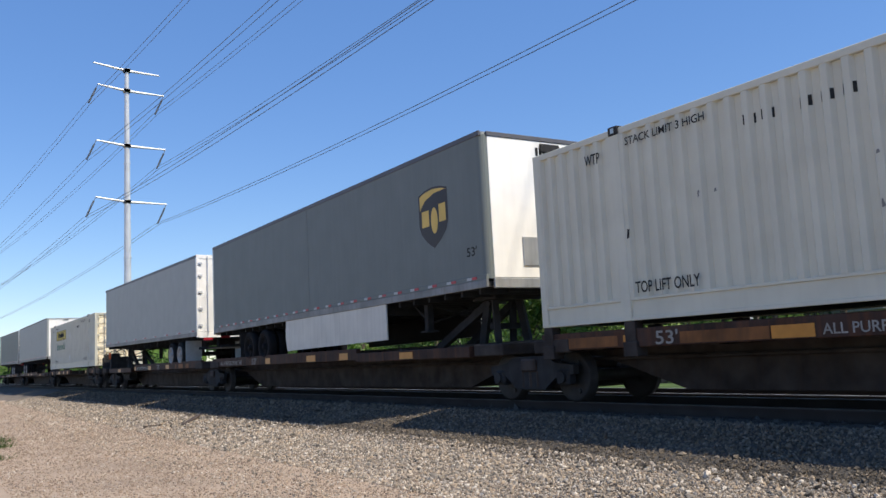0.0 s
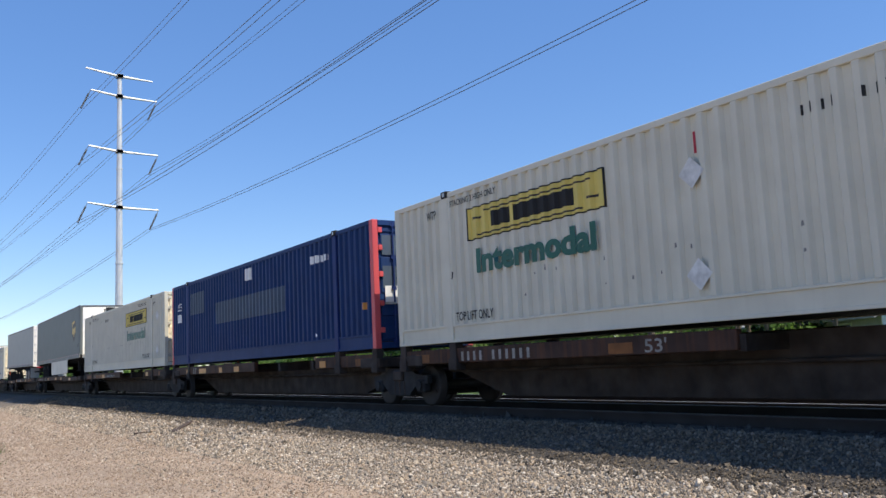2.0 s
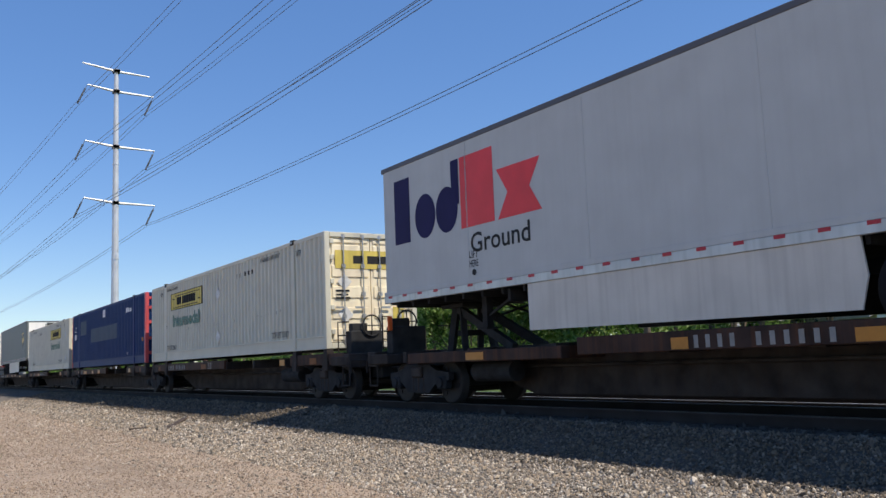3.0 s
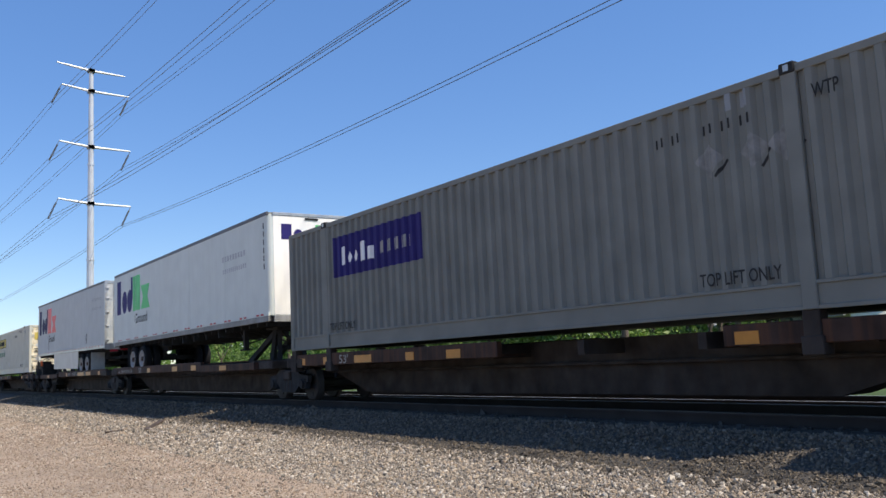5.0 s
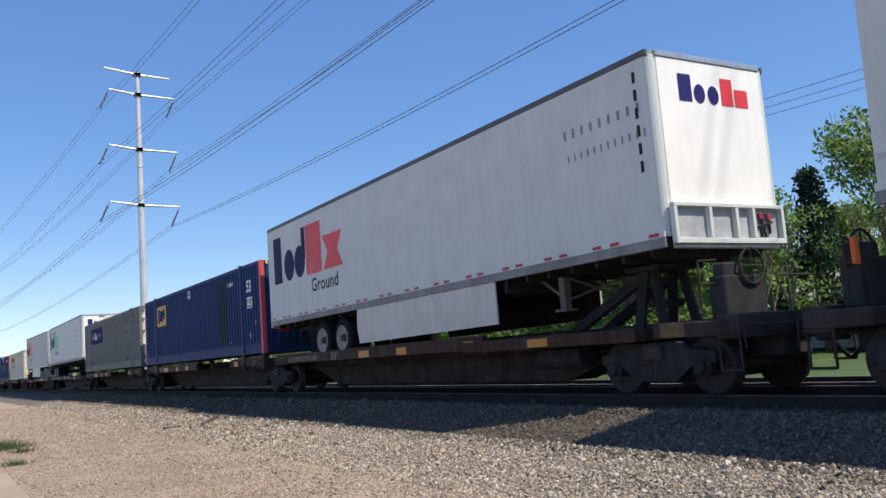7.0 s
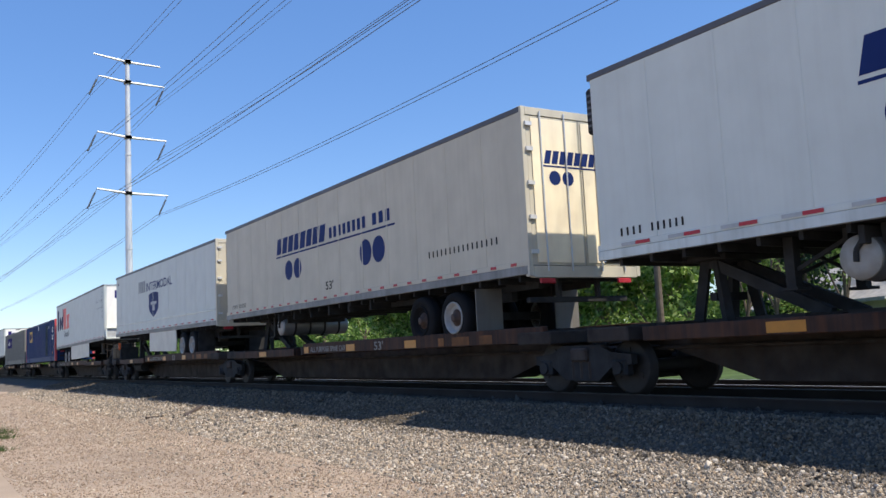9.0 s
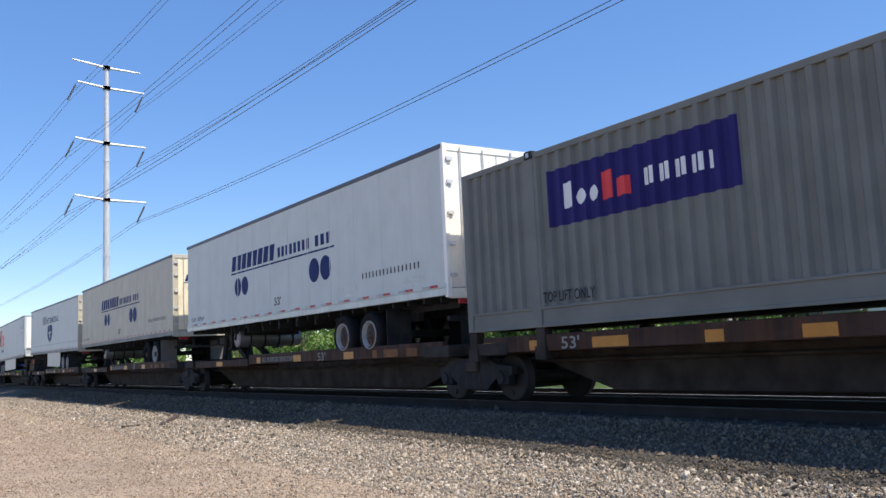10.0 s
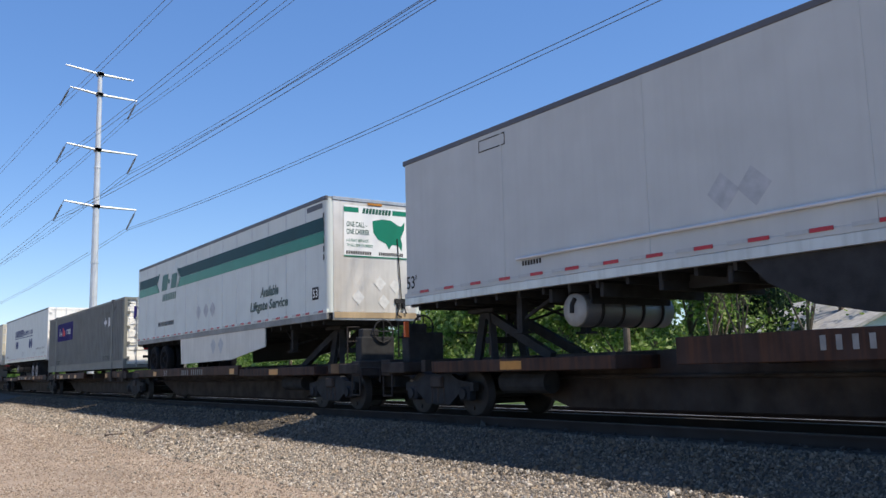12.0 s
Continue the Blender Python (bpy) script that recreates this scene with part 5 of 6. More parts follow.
def truck(car, y):
    """A two-axle truck: cast side frames, bolster, springs, and two wheelsets that roll."""
    root = new("truck")
    root.parent = car
    root.location = (0, y, AXLE)
    tagged(root, "dark cast-steel two-axle truck")
    for sx in (-1, 1):
        out = [(-1.15, 0.05), (-1.15, 0.2), (-0.7, 0.24), (-0.45, 0.36), (0.45, 0.36), (0.7, 0.24), (1.15, 0.2), (1.15, 0.05), (0.72, 0.02), (0.4, -0.2), (-0.4, -0.2), (-0.72, 0.02)]
        x = sx * 0.98
        part("side_frame", prism(out, x - 0.06, x + 0.06), DARK, root, "cast side frame")
        for wy in (-0.889, 0.889):
            bm = boxes((x - 0.09, x + 0.09, wy - 0.16, wy + 0.16, -0.13, 0.13, 0.03))
            rod(bm, (x + sx * 0.06, wy, 0), (x + sx * 0.13, wy, 0), 0.1, 12)
            part("bearing", bm, DARK, root)
        for wy in (-0.2, 0.0, 0.2):
            part("spring", rods(0.075, ((x, wy, -0.17), (x, wy, 0.1))), RUST, root)
    part("bolster", boxes((-1.1, 1.1, -0.2, 0.2, 0.1, 0.32, 0.03)), RUST, root)
    part("spring_plank", boxes((-0.95, 0.95, -0.3, 0.3, -0.24, -0.14, 0.02)), DARK, root)
    for wy in (-0.42, 0.42):
        part("brake_beam", boxes((-0.78, 0.78, wy - 0.05, wy + 0.05, -0.16, 0.06, 0.02), (-0.82, -0.7, wy - 0.12, wy + 0.12, -0.2, 0.16, 0.02), (0.7, 0.82, wy - 0.12, wy + 0.12, -0.2, 0.16, 0.02)), DARK, root, "dark brake beam with shoes")
    part("brake_lever", rods(0.03, ((0.1, -0.42, 0.05), (0.25, -0.2, 0.42)), ((-0.1, 0.42, 0.05), (-0.25, 0.2, 0.42))), DARK, root)
    for wy in (-0.889, 0.889):
        bm = lathe([(-0.82, 0.2), (-0.82, 0.38), (-0.81, 0.42), (-0.70, 0.425), (-0.69, 0.455), (-0.665, 0.45), (-0.66, 0.38), (-0.69, 0.2), (-0.66, 0.1), (0.66, 0.1), (0.69, 0.2), (0.66, 0.38), (0.665, 0.45), (0.69, 0.455), (0.70, 0.425), (0.81, 0.42), (0.82, 0.38), (0.82, 0.2)], 28)
        for i in range(3):
            a = i * 2 * math.pi / 3
            for x in (-0.83, 0.83):
                rod(bm, (x - 0.012, 0.27 * math.cos(a), 0.27 * math.sin(a)), (x + 0.012, 0.27 * math.cos(a), 0.27 * math.sin(a)), 0.045, 8)
        w = part("wheelset", bm, WHEELST, root, "steel wheels on an axle")
        w.location = (0, wy, 0)
        WHEELSETS.append(w)
    return root


WHEELSETS = []


def handbrake(car, y, face):
    """A brake stand with a spoked hand wheel, a step box and grab rails."""
    s = part("brake_stand", boxes((-0.98, -0.12, y - 0.14, y + 0.14, -0.2, 0.40, 0.02), (-0.92, -0.5, y - 0.1, y + 0.1, 0.38, 0.58, 0.02)), DARK, car, "dark brake stand")
    bm = bmesh.new()
    n, r = 16, 0.25
    cx, cz, yy = -0.42, 0.52, y + face * 0.17
    for i in range(n):
        a, b = 2 * math.pi * i / n, 2 * math.pi * (i + 1) / n
        rod(bm, (cx + r * math.cos(a), yy, cz + r * math.sin(a)), (cx + r * math.cos(b), yy, cz + r * math.sin(b)), 0.02, 6)
        if i % 4 == 0:
            rod(bm, (cx, yy, cz), (cx + r * math.cos(a), yy, cz + r * math.sin(a)), 0.014, 6)
    part("hand_wheel", bm, DARK, s, "spoked hand-brake wheel")
    part("grab_rail", rods(0.016, ((-1.2, y - face * 0.1, -0.1), (-1.2, y - face * 0.1, 0.62)), ((-1.2, y - face * 0.1, 0.62), (-0.95, y, 0.62)), ((-1.2, y - face * 0.1, 0.3), (-0.95, y, 0.3))), RUST, car, "bent steel grab rail")
    part("grab_rail", rods(0.016, ((1.2, y, -0.1), (1.2, y, 0.4)), ((0.3, y, 0.4), (1.2, y, 0.4))), RUST, car, "bent steel grab rail")


def hitch(car, y, sgn):
    """The stand that carries a trailer's nose, with a slanting brace."""
    for x in (-0.38, 0.38):
        for foot, head in (((x, y - 0.28, -0.3), (x * 0.8, y - 0.1, 0.72)), ((x, y + 0.28, -0.3), (x * 0.8, y + 0.1, 0.72))):
            bm = bmesh.new()
            beam(bm, foot, head, 0.12, 0.14)
            part("hitch_leg", bm, DARK, car, "dark trailer hitch leg")
        bm = bmesh.new()
        beam(bm, (x * 0.8, y, 0.66), (x, y + sgn * 1.9, -0.2), 0.12, 0.16)
        part("hitch_brace", bm, DARK, car, "dark slanting hitch brace")
    part("hitch_plate", boxes((-0.5, 0.5, y - 0.4, y + 0.4, 0.68, 0.76, 0.01)), DARK, car)
    part("hitch_tie", boxes((-0.34, 0.34, y - 0.06, y + 0.06, 0.1, 0.22)), DARK, car)


def platform(car, y0, y1, load, off, end_near, end_far, numbered, parcel=False, worded=False):
    """One platform: fish-bellied spine, side sills, cross bearers, pedestals or hitch, reflectors."""
    a, b = y0 + 0.45, y1 - 0.45
    root = new("platform")
    root.parent = car
    tagged(root, "rust-brown steel spine platform")
    p, q = (2.9 if end_near else 0.7), (2.9 if end_far else 0.7)
    bell = [(a, -0.16), (b, -0.16), (b, -0.46), (b - q, -0.52), (b - q - 1.75, -1.045), (a + p + 1.75, -1.045), (a + p, -0.52), (a, -0.46)]
    part("spine", prism(bell, -0.33, 0.33), RUST, root, "deep fish-bellied spine beam")
    part("bolster_end", boxes((-1.28, 1.28, a, a + 0.9, -0.42, -0.2, 0.02)), RUST, root)
    part("bolster_end", boxes((-1.28, 1.28, b - 0.9, b, -0.42, -0.2, 0.02)), RUST, root)
    mid = (a + b) / 2
    if load == "box":
        spans = [(a + 0.2, a + 3.4), (b - 8.6, b - 0.2)]
    elif load == "nose_near":
        spans = [(b - 11.2, b - 0.2)]
    else:
        spans = [(a + 0.2, a + 10.4)]
    up = 0.09 if load == "nose_far" and numbered and not parcel else 0.0
    for s0, s1 in spans:
        for sx in (-1, 1):
            c, d = sorted((sx * 1.26, sx * 1.14))
            part("side_sill", boxes((c, d, s0, s1, -0.385, -0.11 + up, 0.012), (*sorted((sx * 1.15, sx * 0.62)), s0, s1, -0.37, -0.335)), OXIDE, root, "brown painted side sill")
    n = 7
    for i in range(n):
        y = a + 1.5 + i * (b - a - 3.0) / (n - 1)
        part("cross_bearer", boxes((-1.2, 1.2, y - 0.07, y + 0.07, -0.40, -0.18)), RUST, root)
    part("brake_pipe", rods(0.03, ((-0.45, a + 0.5, -0.55), (-0.45, b - 0.5, -0.55))), RUST, root)
    if load == "box":
        for y in (off, off + 2.0, off + LEN - 2.0, off + LEN):
            yy = min(max(y, off + 0.12), off + LEN - 0.12)
            for sx in (-1, 1):
                part("pedestal", boxes((sx * 1.2 - 0.09, sx * 1.2 + 0.09, yy - 0.11, yy + 0.11, -0.4, -0.003, 0.01), (sx * 1.2 - 0.11, sx * 1.2 + 0.11, yy - 0.14, yy + 0.14, -0.52, -0.3, 0.01)), RUST, root, "steel box pedestal")
    else:
        hitch(root, off + 1.35 if load == "nose_near" else off + LEN - 1.35, 1 if load == "nose_near" else -1)
    # amber reflectors and stencils on the sills
    def patch(y, w, paint=AMBER):
        part("reflector" if paint is AMBER else "paint_patch", boxes((-1.2655, -1.2615, y - w / 2, y + w / 2, -0.36, -0.20)), paint, root, "amber reflector patch" if paint is AMBER else "faded orange paint patch")

    def number(y):
        part("mark_strip", on_side(flat(*word_bars(0, 0, 0.78, 0.17, 4, 0.62), *word_bars(0.98, 0, 1.2, 0.17, 6, 0.62)), y, -0.35 + up, -0.03), FADED, root, "faded white car number bars")

    def purpose(y):
        part("stencil", on_side(lettering("ALL PURPOSE SPINE CAR", 2.1, 0.13), y, -0.34, -0.03), FADED, root, "faded white stencil")

    if load == "nose_far":
        if numbered and parcel:
            for y, w in ((8.12, 0.3), (4.9, 1.36), (3.3, 0.9), (1.2, 0.34)):
                patch(off + y, w)
            number(off + 7.87)
            part("stencil", on_side(lettering("53", 0.36, 0.2), off + 4.19, -0.36, -0.03), FADED, root, "faded white stencil")
        elif numbered:
            number(off + 7.35)
        else:
            for y, w in ((9.74, 0.28), (7.1, 0.46), (4.23, 0.48)):
                patch(off + y, w)
            patch(off + 3.0, 0.2, RUSTGOLD), patch(off + 2.3, 0.6, RUSTGOLD), patch(off + 1.45, 0.4, RUSTGOLD)
            purpose(off + 9.46)
            part("stencil", on_side(lettering("53'", 0.43, 0.2), off + 5.87, -0.37, -0.03), FADED, root, "faded white stencil")
    elif load == "box":
        patch(off + 0.9, 0.4, RUSTGOLD), patch(off + 2.9, 0.35)
        if numbered:
            patch(off + 15.3, 0.5, RUSTGOLD), patch(off + 9.7, 0.5, RUSTGOLD)
            number(off + 13.9)
            part("stencil", on_side(lettering("53'", 0.42, 0.2), off + 9.21, -0.36, -0.03), FADED, root, "faded white stencil")
        elif not worded:
            for y, w in ((15.6, 0.3), (14.3, 0.35), (12.6, 0.75), (10.7, 0.3), (9.2, 0.45)):
                patch(off + y, w)
            part("stencil", on_side(lettering("53'", 0.42, 0.2), off + 13.68, -0.36, -0.03), FADED, root, "faded white stencil")
        else:
            patch(off + 15.2, 1.5, RUSTGOLD), patch(off + 12.5, 1.45, RUSTGOLD), patch(off + 11.45, 0.6, AMBER), patch(off + 14.2, 0.25)
            part("stencil", on_side(lettering("53'", 0.42, 0.2), off + 13.68, -0.36, -0.03), FADED, root, "faded white stencil")
            purpose(off + 11.05)
    else:
        s0, s1 = spans[-1]
        ymid = (s0 + s1) / 2
        marks = [(ymid + 1.6, ymid + 1.2)]
        if numbered:
            marks.append((ymid - 0.4, ymid - 2.75))
            number(ymid - 0.4)
        elif s1 - s0 > 8:
            marks.append((ymid + 4.6, ymid + 2.5))
            purpose(ymid + 4.6)
        part("stencil", on_side(lettering("53'", 0.4, 0.19), ymid + 1.6, -0.36, -0.03), FADED, root, "faded white stencil")
        for s0, s1 in spans:
            k = max(2, int((s1 - s0) / 2.1))
            for i in range(k):
                y = s0 + 0.5 + (s1 - s0 - 1.0) * i / (k - 1) + 0.35 * math.sin(i * 2.3 + y0)
                w = 0.36 + 0.2 * ((i * 7 + int(abs(y0))) % 3) / 2
                if all(y - w / 2 > hi + 0.03 or y + w / 2 < lo - 0.03 for hi, lo in marks):
                    patch(y, w)
    if load != "box":
        low = off + 3.2 if load == "nose_near" else off + LEN - 3.2
        part("reflector", boxes((-1.2855, -1.2815, low - 0.28, low + 0.28, -0.40, -0.26)), AMBER, root, "amber reflector patch")
        part("low_deck", boxes((-1.28, 1.28, low - 2.4, low + 2.4, -0.43, -0.22, 0.012)), OXIDE, root, "brown low deck edge")
    return root


def spine_car(rear, joints, loads, label, ends=(True, True)):
    """An articulated car: platforms in a row on shared trucks, couplers and hand brakes at its ends."""
    car = thing("spine_car", rear, label, "rail car", "articulated spine cars")
    pts = [rear] + joints
    for (p0, p1), (load, near) in zip(zip(pts, pts[1:]), loads):
        platform(car, p0 - rear, p1 - rear, load, near - rear, p0 == rear, p1 == pts[-1], near in (-58.4, -217.6, -237.2, -39.264), near == -58.4, near == -4.854)
    for i, p in enumerate(pts):
        last, first = i == len(pts) - 1, i == 0
        truck(car, p - rear + (2.2 if first else (-2.2 if last else 0)))
    for yy, f in ((0.0, 1), (pts[-1] - rear, -1)):
        bm = boxes((-0.1, 0.1, min(yy - f * 0.05, yy + f * 1.0), max(yy - f * 0.05, yy + f * 1.0), -0.52, -0.3, 0.02), (-0.16, 0.16, yy - 0.12, yy + 0.12, -0.58, -0.26, 0.03))
        part("coupler", bm, DARK, car, "knuckle coupler")
        part("end_sill", boxes((-1.26, 1.26, min(yy + f * 0.42, yy + f * 0.78), max(yy + f * 0.42, yy + f * 0.78), -0.47, -0.14, 0.02)), RUST, car, "rusty end sill")
        part("draft_gear", boxes((-0.32, 0.32, min(yy + f * 0.5, yy + f * 3.4), max(yy + f * 0.5, yy + f * 3.4), -0.74, -0.42, 0.02)), DARK, car, "dark draft gear housing")
        for sx in (-1, 1):
            part("corner_step", rods(0.018, ((sx * 1.22, yy + f * 0.45, -0.4), (sx * 1.22, yy + f * 0.45, -0.88)), ((sx * 1.22, yy + f * 0.8, -0.4), (sx * 1.22, yy + f * 0.8, -0.88)), ((sx * 1.22, yy + f * 0.45, -0.88), (sx * 1.22, yy + f * 0.8, -0.88))), RUST, car, "bent steel step")
        part("uncoupling_lever", rods(0.016, ((-1.24, yy + f * 0.36, -0.3), (-0.2, yy + f * 0.3, -0.3)), ((-1.24, yy + f * 0.36, -0.3), (-1.24, yy + f * 0.34, -0.6))), RUST, car, "bent uncoupling rod")
        part("air_hose", rods(0.03, ((0.35, yy + f * 0.3, -0.45), (0.36, yy + f * 0.08, -0.72)), ((0.36, yy + f * 0.08, -0.72), (0.34, yy - f * 0.04, -0.84))), TYRE, car, "black rubber air hose")
        tank = rod(bmesh.new(), (-0.78, yy + f * 4.0, -0.62), (-0.78, yy + f * 5.2, -0.62), 0.19, 16)
        part("air_reservoir", tank, DARK, car, "dark air reservoir")
    if ends[0]:
        handbrake(car, 0.95, -1)
    if ends[1]:
        yy = pts[-1] - rear - 0.95
        handbrake(car, yy, 1)
        part("marker", boxes((-1.08, -0.98, yy - 0.16, yy - 0.1, 0.3, 0.62, 0.01)), ORANGE, car, "small orange marker plate")
    add(car)
    return car


spine_car(48.55, [67.3, 85.0, 102.6], [("box", 50.0), ("nose_near", 68.3), ("nose_far", 85.6)], "rust-brown articulated spine car seen far off", (True, False))
spine_car(-40.75, [-22.6, -5.4, 12.05, 29.97, 48.45], [("box", -39.264), ("box", -22.084), ("box", -4.854), ("nose_near", 12.75), ("nose_far", 30.95)], "rust-brown articulated spine car with containers and trailers")
spine_car(-129.6, [-111.55, -94.35, -76.8, -59.05, -40.85], [("nose_near", -128.1), ("box", -111.123), ("box", -93.753), ("nose_near", -75.9), ("nose_far", -58.4)], "rust-brown articulated spine car with boxes and parcel trailers")
spine_car(-219.4, [-200.2, -182.85, -165.5, -147.9, -129.7], [("nose_near", -217.6), ("box", -199.271), ("nose_far", -182.5), ("nose_far", -164.62), ("nose_far", -147.4)], "rust-brown articulated spine car with white trailers")
spine_car(-238.6, [-219.5], [("nose_far", -237.2)], "rust-brown spine car under a plain white trailer", (False, True))

# ---- power line ----
PX, PY = 17.45, 83.2            # foot of the steel pole


def tube(name, points, r, material, parent=None, label="", n=5):
    """A thin round wire along points."""
    cu = bpy.data.curves.new(name, "CURVE")
    cu.dimensions, cu.bevel_depth, cu.bevel_resolution = "3D", r, 1
    sp = cu.splines.new("POLY")
    sp.points.add(len(points) - 1)
    for q, p in zip(sp.points, points):
        q.co = (*p, 1)
    cu.materials.append(material)
    ob = new(name, cu)
    ob.parent = parent
    return tagged(ob, label)


def sag(a, b, drop, n=24):
    a, b = Vector(a), Vector(b)
    return [a.lerp(b, i / n) - Vector((0, 0, drop * 4 * (i / n) * (1 - i / n))) for i in range(n + 1)]


def steel_pole():
    root = tagged(new("transmission_pole"), "tall galvanised steel pole with four pairs of arms", "pylon")
    root.location = (PX, PY, 0)
    bm = bmesh.new()
    rod(bm, (0, 0, 0.1), (0, 0, 30.3), 0.40, 12, 0.2)
    for z in (3, 12, 21):
        rod(bm, (0, 0, z), (0, 0, z + 0.12), 0.44 - z * 0.0065, 12)
    part("shaft", bm, GALV, root, "tapered galvanised shaft")
    arms = []
    for z, left, right, rise in ((30.15, -3.1, 3.15, 0.35), (28.15, -2.65, 3.55, 0.28), (22.75, -2.8, 3.65, 0.28), (17.35, -2.85, 3.7, 0.28)):
        for w in (left, right):
            bm = bmesh.new()
            tip = (w, -0.25 if w < 0 else 0.35, z + (rise if w < 0 else 0.02))
            rod(bm, (0, 0, z), tip, 0.13, 8, 0.07)
            box(bm, -0.3, 0.3, -0.3, 0.3, z - 0.18, z + 0.18, 0.03)
            part("cross_arm", bm, GALV, root, "tapered steel arm")
            if z < 30:
                foot = Vector((tip[0] - 0.85, tip[1], tip[2] - 1.95))
                d = foot - Vector(tip)
                prof = [(0.0, 0.03), (0.2, 0.03)]
                for i in range(12):
                    prof += [(0.2 + 0.8 * (i + 0.05) / 12, 0.09), (0.2 + 0.8 * (i + 0.65) / 12, 0.09), (0.2 + 0.8 * (i + 0.75) / 12, 0.045), (0.2 + 0.8 * (i + 0.98) / 12, 0.045)]
                bm = lathe([(u * d.length, r) for u, r in prof], 8)
                bmesh.ops.transform(bm, matrix=Matrix.Translation(tip) @ d.to_track_quat("X", "Z").to_matrix().to_4x4(), verts=bm.verts)
                part("insulator", bm, INSUL, root, "dark insulator string")
                arms.append(Vector((PX, PY, 0)) + foot)
            else:
                arms.append(Vector((PX, PY, 0)) + Vector(tip))
    return arms


ends = steel_pole()
for k, foot in enumerate(ends):
    lift = foot.z
    if k < 2:
        continue
    for dx in (-0.2, 0.2):
        here = foot + Vector((dx, 0, 0))
        back = Vector((here.x + 5.4, -40.0, lift + 1.6))
        away = Vector((here.x - 16.5, PY + 170, lift - 2.0))
        w = tube("power_line", sag(here, back, 1.7, 40), 0.018, WIRE)
        tagged(w, "thin grey overhead conductor wire", "power line", "overhead conductors")
        w = tube("power_line", sag(here, away, 3.4, 30), 0.018, WIRE)
        tagged(w, "thin grey overhead conductor wire", "power line", "overhead conductors")


# ---- trees, house and pole beyond the tracks ----
def crown_mesh(name, blobs, count, size, seed, material):
    """Many small leaves in uneven clumps."""
    rng = np.random.default_rng(seed)
    per = count // len(blobs)
    verts, faces = [], []
    for bx, by, bz, r in blobs:
        d = rng.normal(size=(per, 3))
        d /= np.linalg.norm(d, axis=1)[:, None]
        c = np.array([bx, by, bz]) + d * (r * rng.uniform(0.35, 1.12, (per, 1))) * (1, 1, 0.85)
        a = rng.normal(size=(per, 3))
        a /= np.linalg.norm(a, axis=1)[:, None]
        b = np.cross(a, rng.normal(size=(per, 3)))
        b /= np.linalg.norm(b, axis=1)[:, None]
        s = size * rng.uniform(0.6, 1.4, (per, 1))
        quad = np.stack([c - a * s, c + b * s * 0.5, c + a * s, c - b * s * 0.5], 1)
        base = len(verts)
        verts += quad.reshape(-1, 3).tolist()
        faces += [(base + 4 * i, base + 4 * i + 1, base + 4 * i + 2, base + 4 * i + 3) for i in range(per)]
    me = bpy.data.meshes.new(name)
    me.from_pydata(verts, [], faces)
    me.materials.append(material)
    return me


def broadleaf(height, spread, seed, leaves=5200, bare=False):
    rng = random.Random(seed)
    root = tagged(new("tree"), "young tree with nearly bare grey limbs" if bare else "bushy green broadleaf tree in spring leaf", "tree", "trees behind the tracks")
    bm = bmesh.new()
    tips, segs = [], [(Vector((0, 0, 0)), Vector((rng.uniform(-0.2, 0.2), rng.uniform(-0.2, 0.2), height * 0.3)), 0.16 * height / 8)]
    rod(bm, segs[0][0], segs[0][1], segs[0][2], 8, segs[0][2] * 0.75)
    level = [(segs[0][1], segs[0][2] * 0.75)]
    for depth in range(3):
        nxt = []
        for p, r in level:
            for i in range(3 if depth else 5):
                a = rng.uniform(0, 6.28)
                ln = height * (0.26, 0.2, 0.15)[depth] * rng.uniform(0.7, 1.2)
                out = spread / height * rng.uniform(0.5, 1.6)
                q = p + Vector((math.cos(a) * out, math.sin(a) * out, rng.uniform(0.35, 1.1))).normalized() * ln
                rod(bm, p, q, r * 0.6, 5, r * 0.35)
                nxt.append((q, r * 0.4))
        level = nxt
        tips += [q for q, _ in nxt]
    part("trunk", bm, BARK, root, "grey-brown trunk and limbs")
    blobs = [(q.x, q.y, q.z, spread * rng.uniform(0.16, 0.34)) for q in rng.sample(tips, min(34, len(tips)))]
    if not bare:
        for i in range(8):
            a = rng.uniform(0, 6.28)
            blobs.append((math.cos(a) * spread * 0.6, math.sin(a) * spread * 0.6, height * rng.uniform(0.12, 0.4), spread * 0.3))
    o = new("crown", crown_mesh("crown", blobs, leaves if not bare else 500, 0.13 if not bare else 0.08, seed, LEAF))
    o.parent = root
    return root


def conifer(height, seed):
    root = tagged(new("tree"), "tall dark ragged conifer behind the trees", "tree", "trees behind the tracks")
    part("trunk", rod(bmesh.new(), (0, 0, 0), (0, 0, height), 0.18, 8, 0.03), BARK, root)
    rng = random.Random(seed)
    blobs = []
    for i in range(26):
        z = height * (0.22 + 0.76 * i / 26)
        r = (height - z) * 0.27 + 0.2
        for k in range(5):
            a = rng.uniform(0, 6.28)
            for q in (0.5, 1.0):
                blobs.append((math.cos(a) * r * q, math.sin(a) * r * q, z - r * q * 0.25, 0.32))
    o = new("crown", crown_mesh("crown", blobs, 5200, 0.12, seed, NEEDLE))
    o.parent = root
    return root


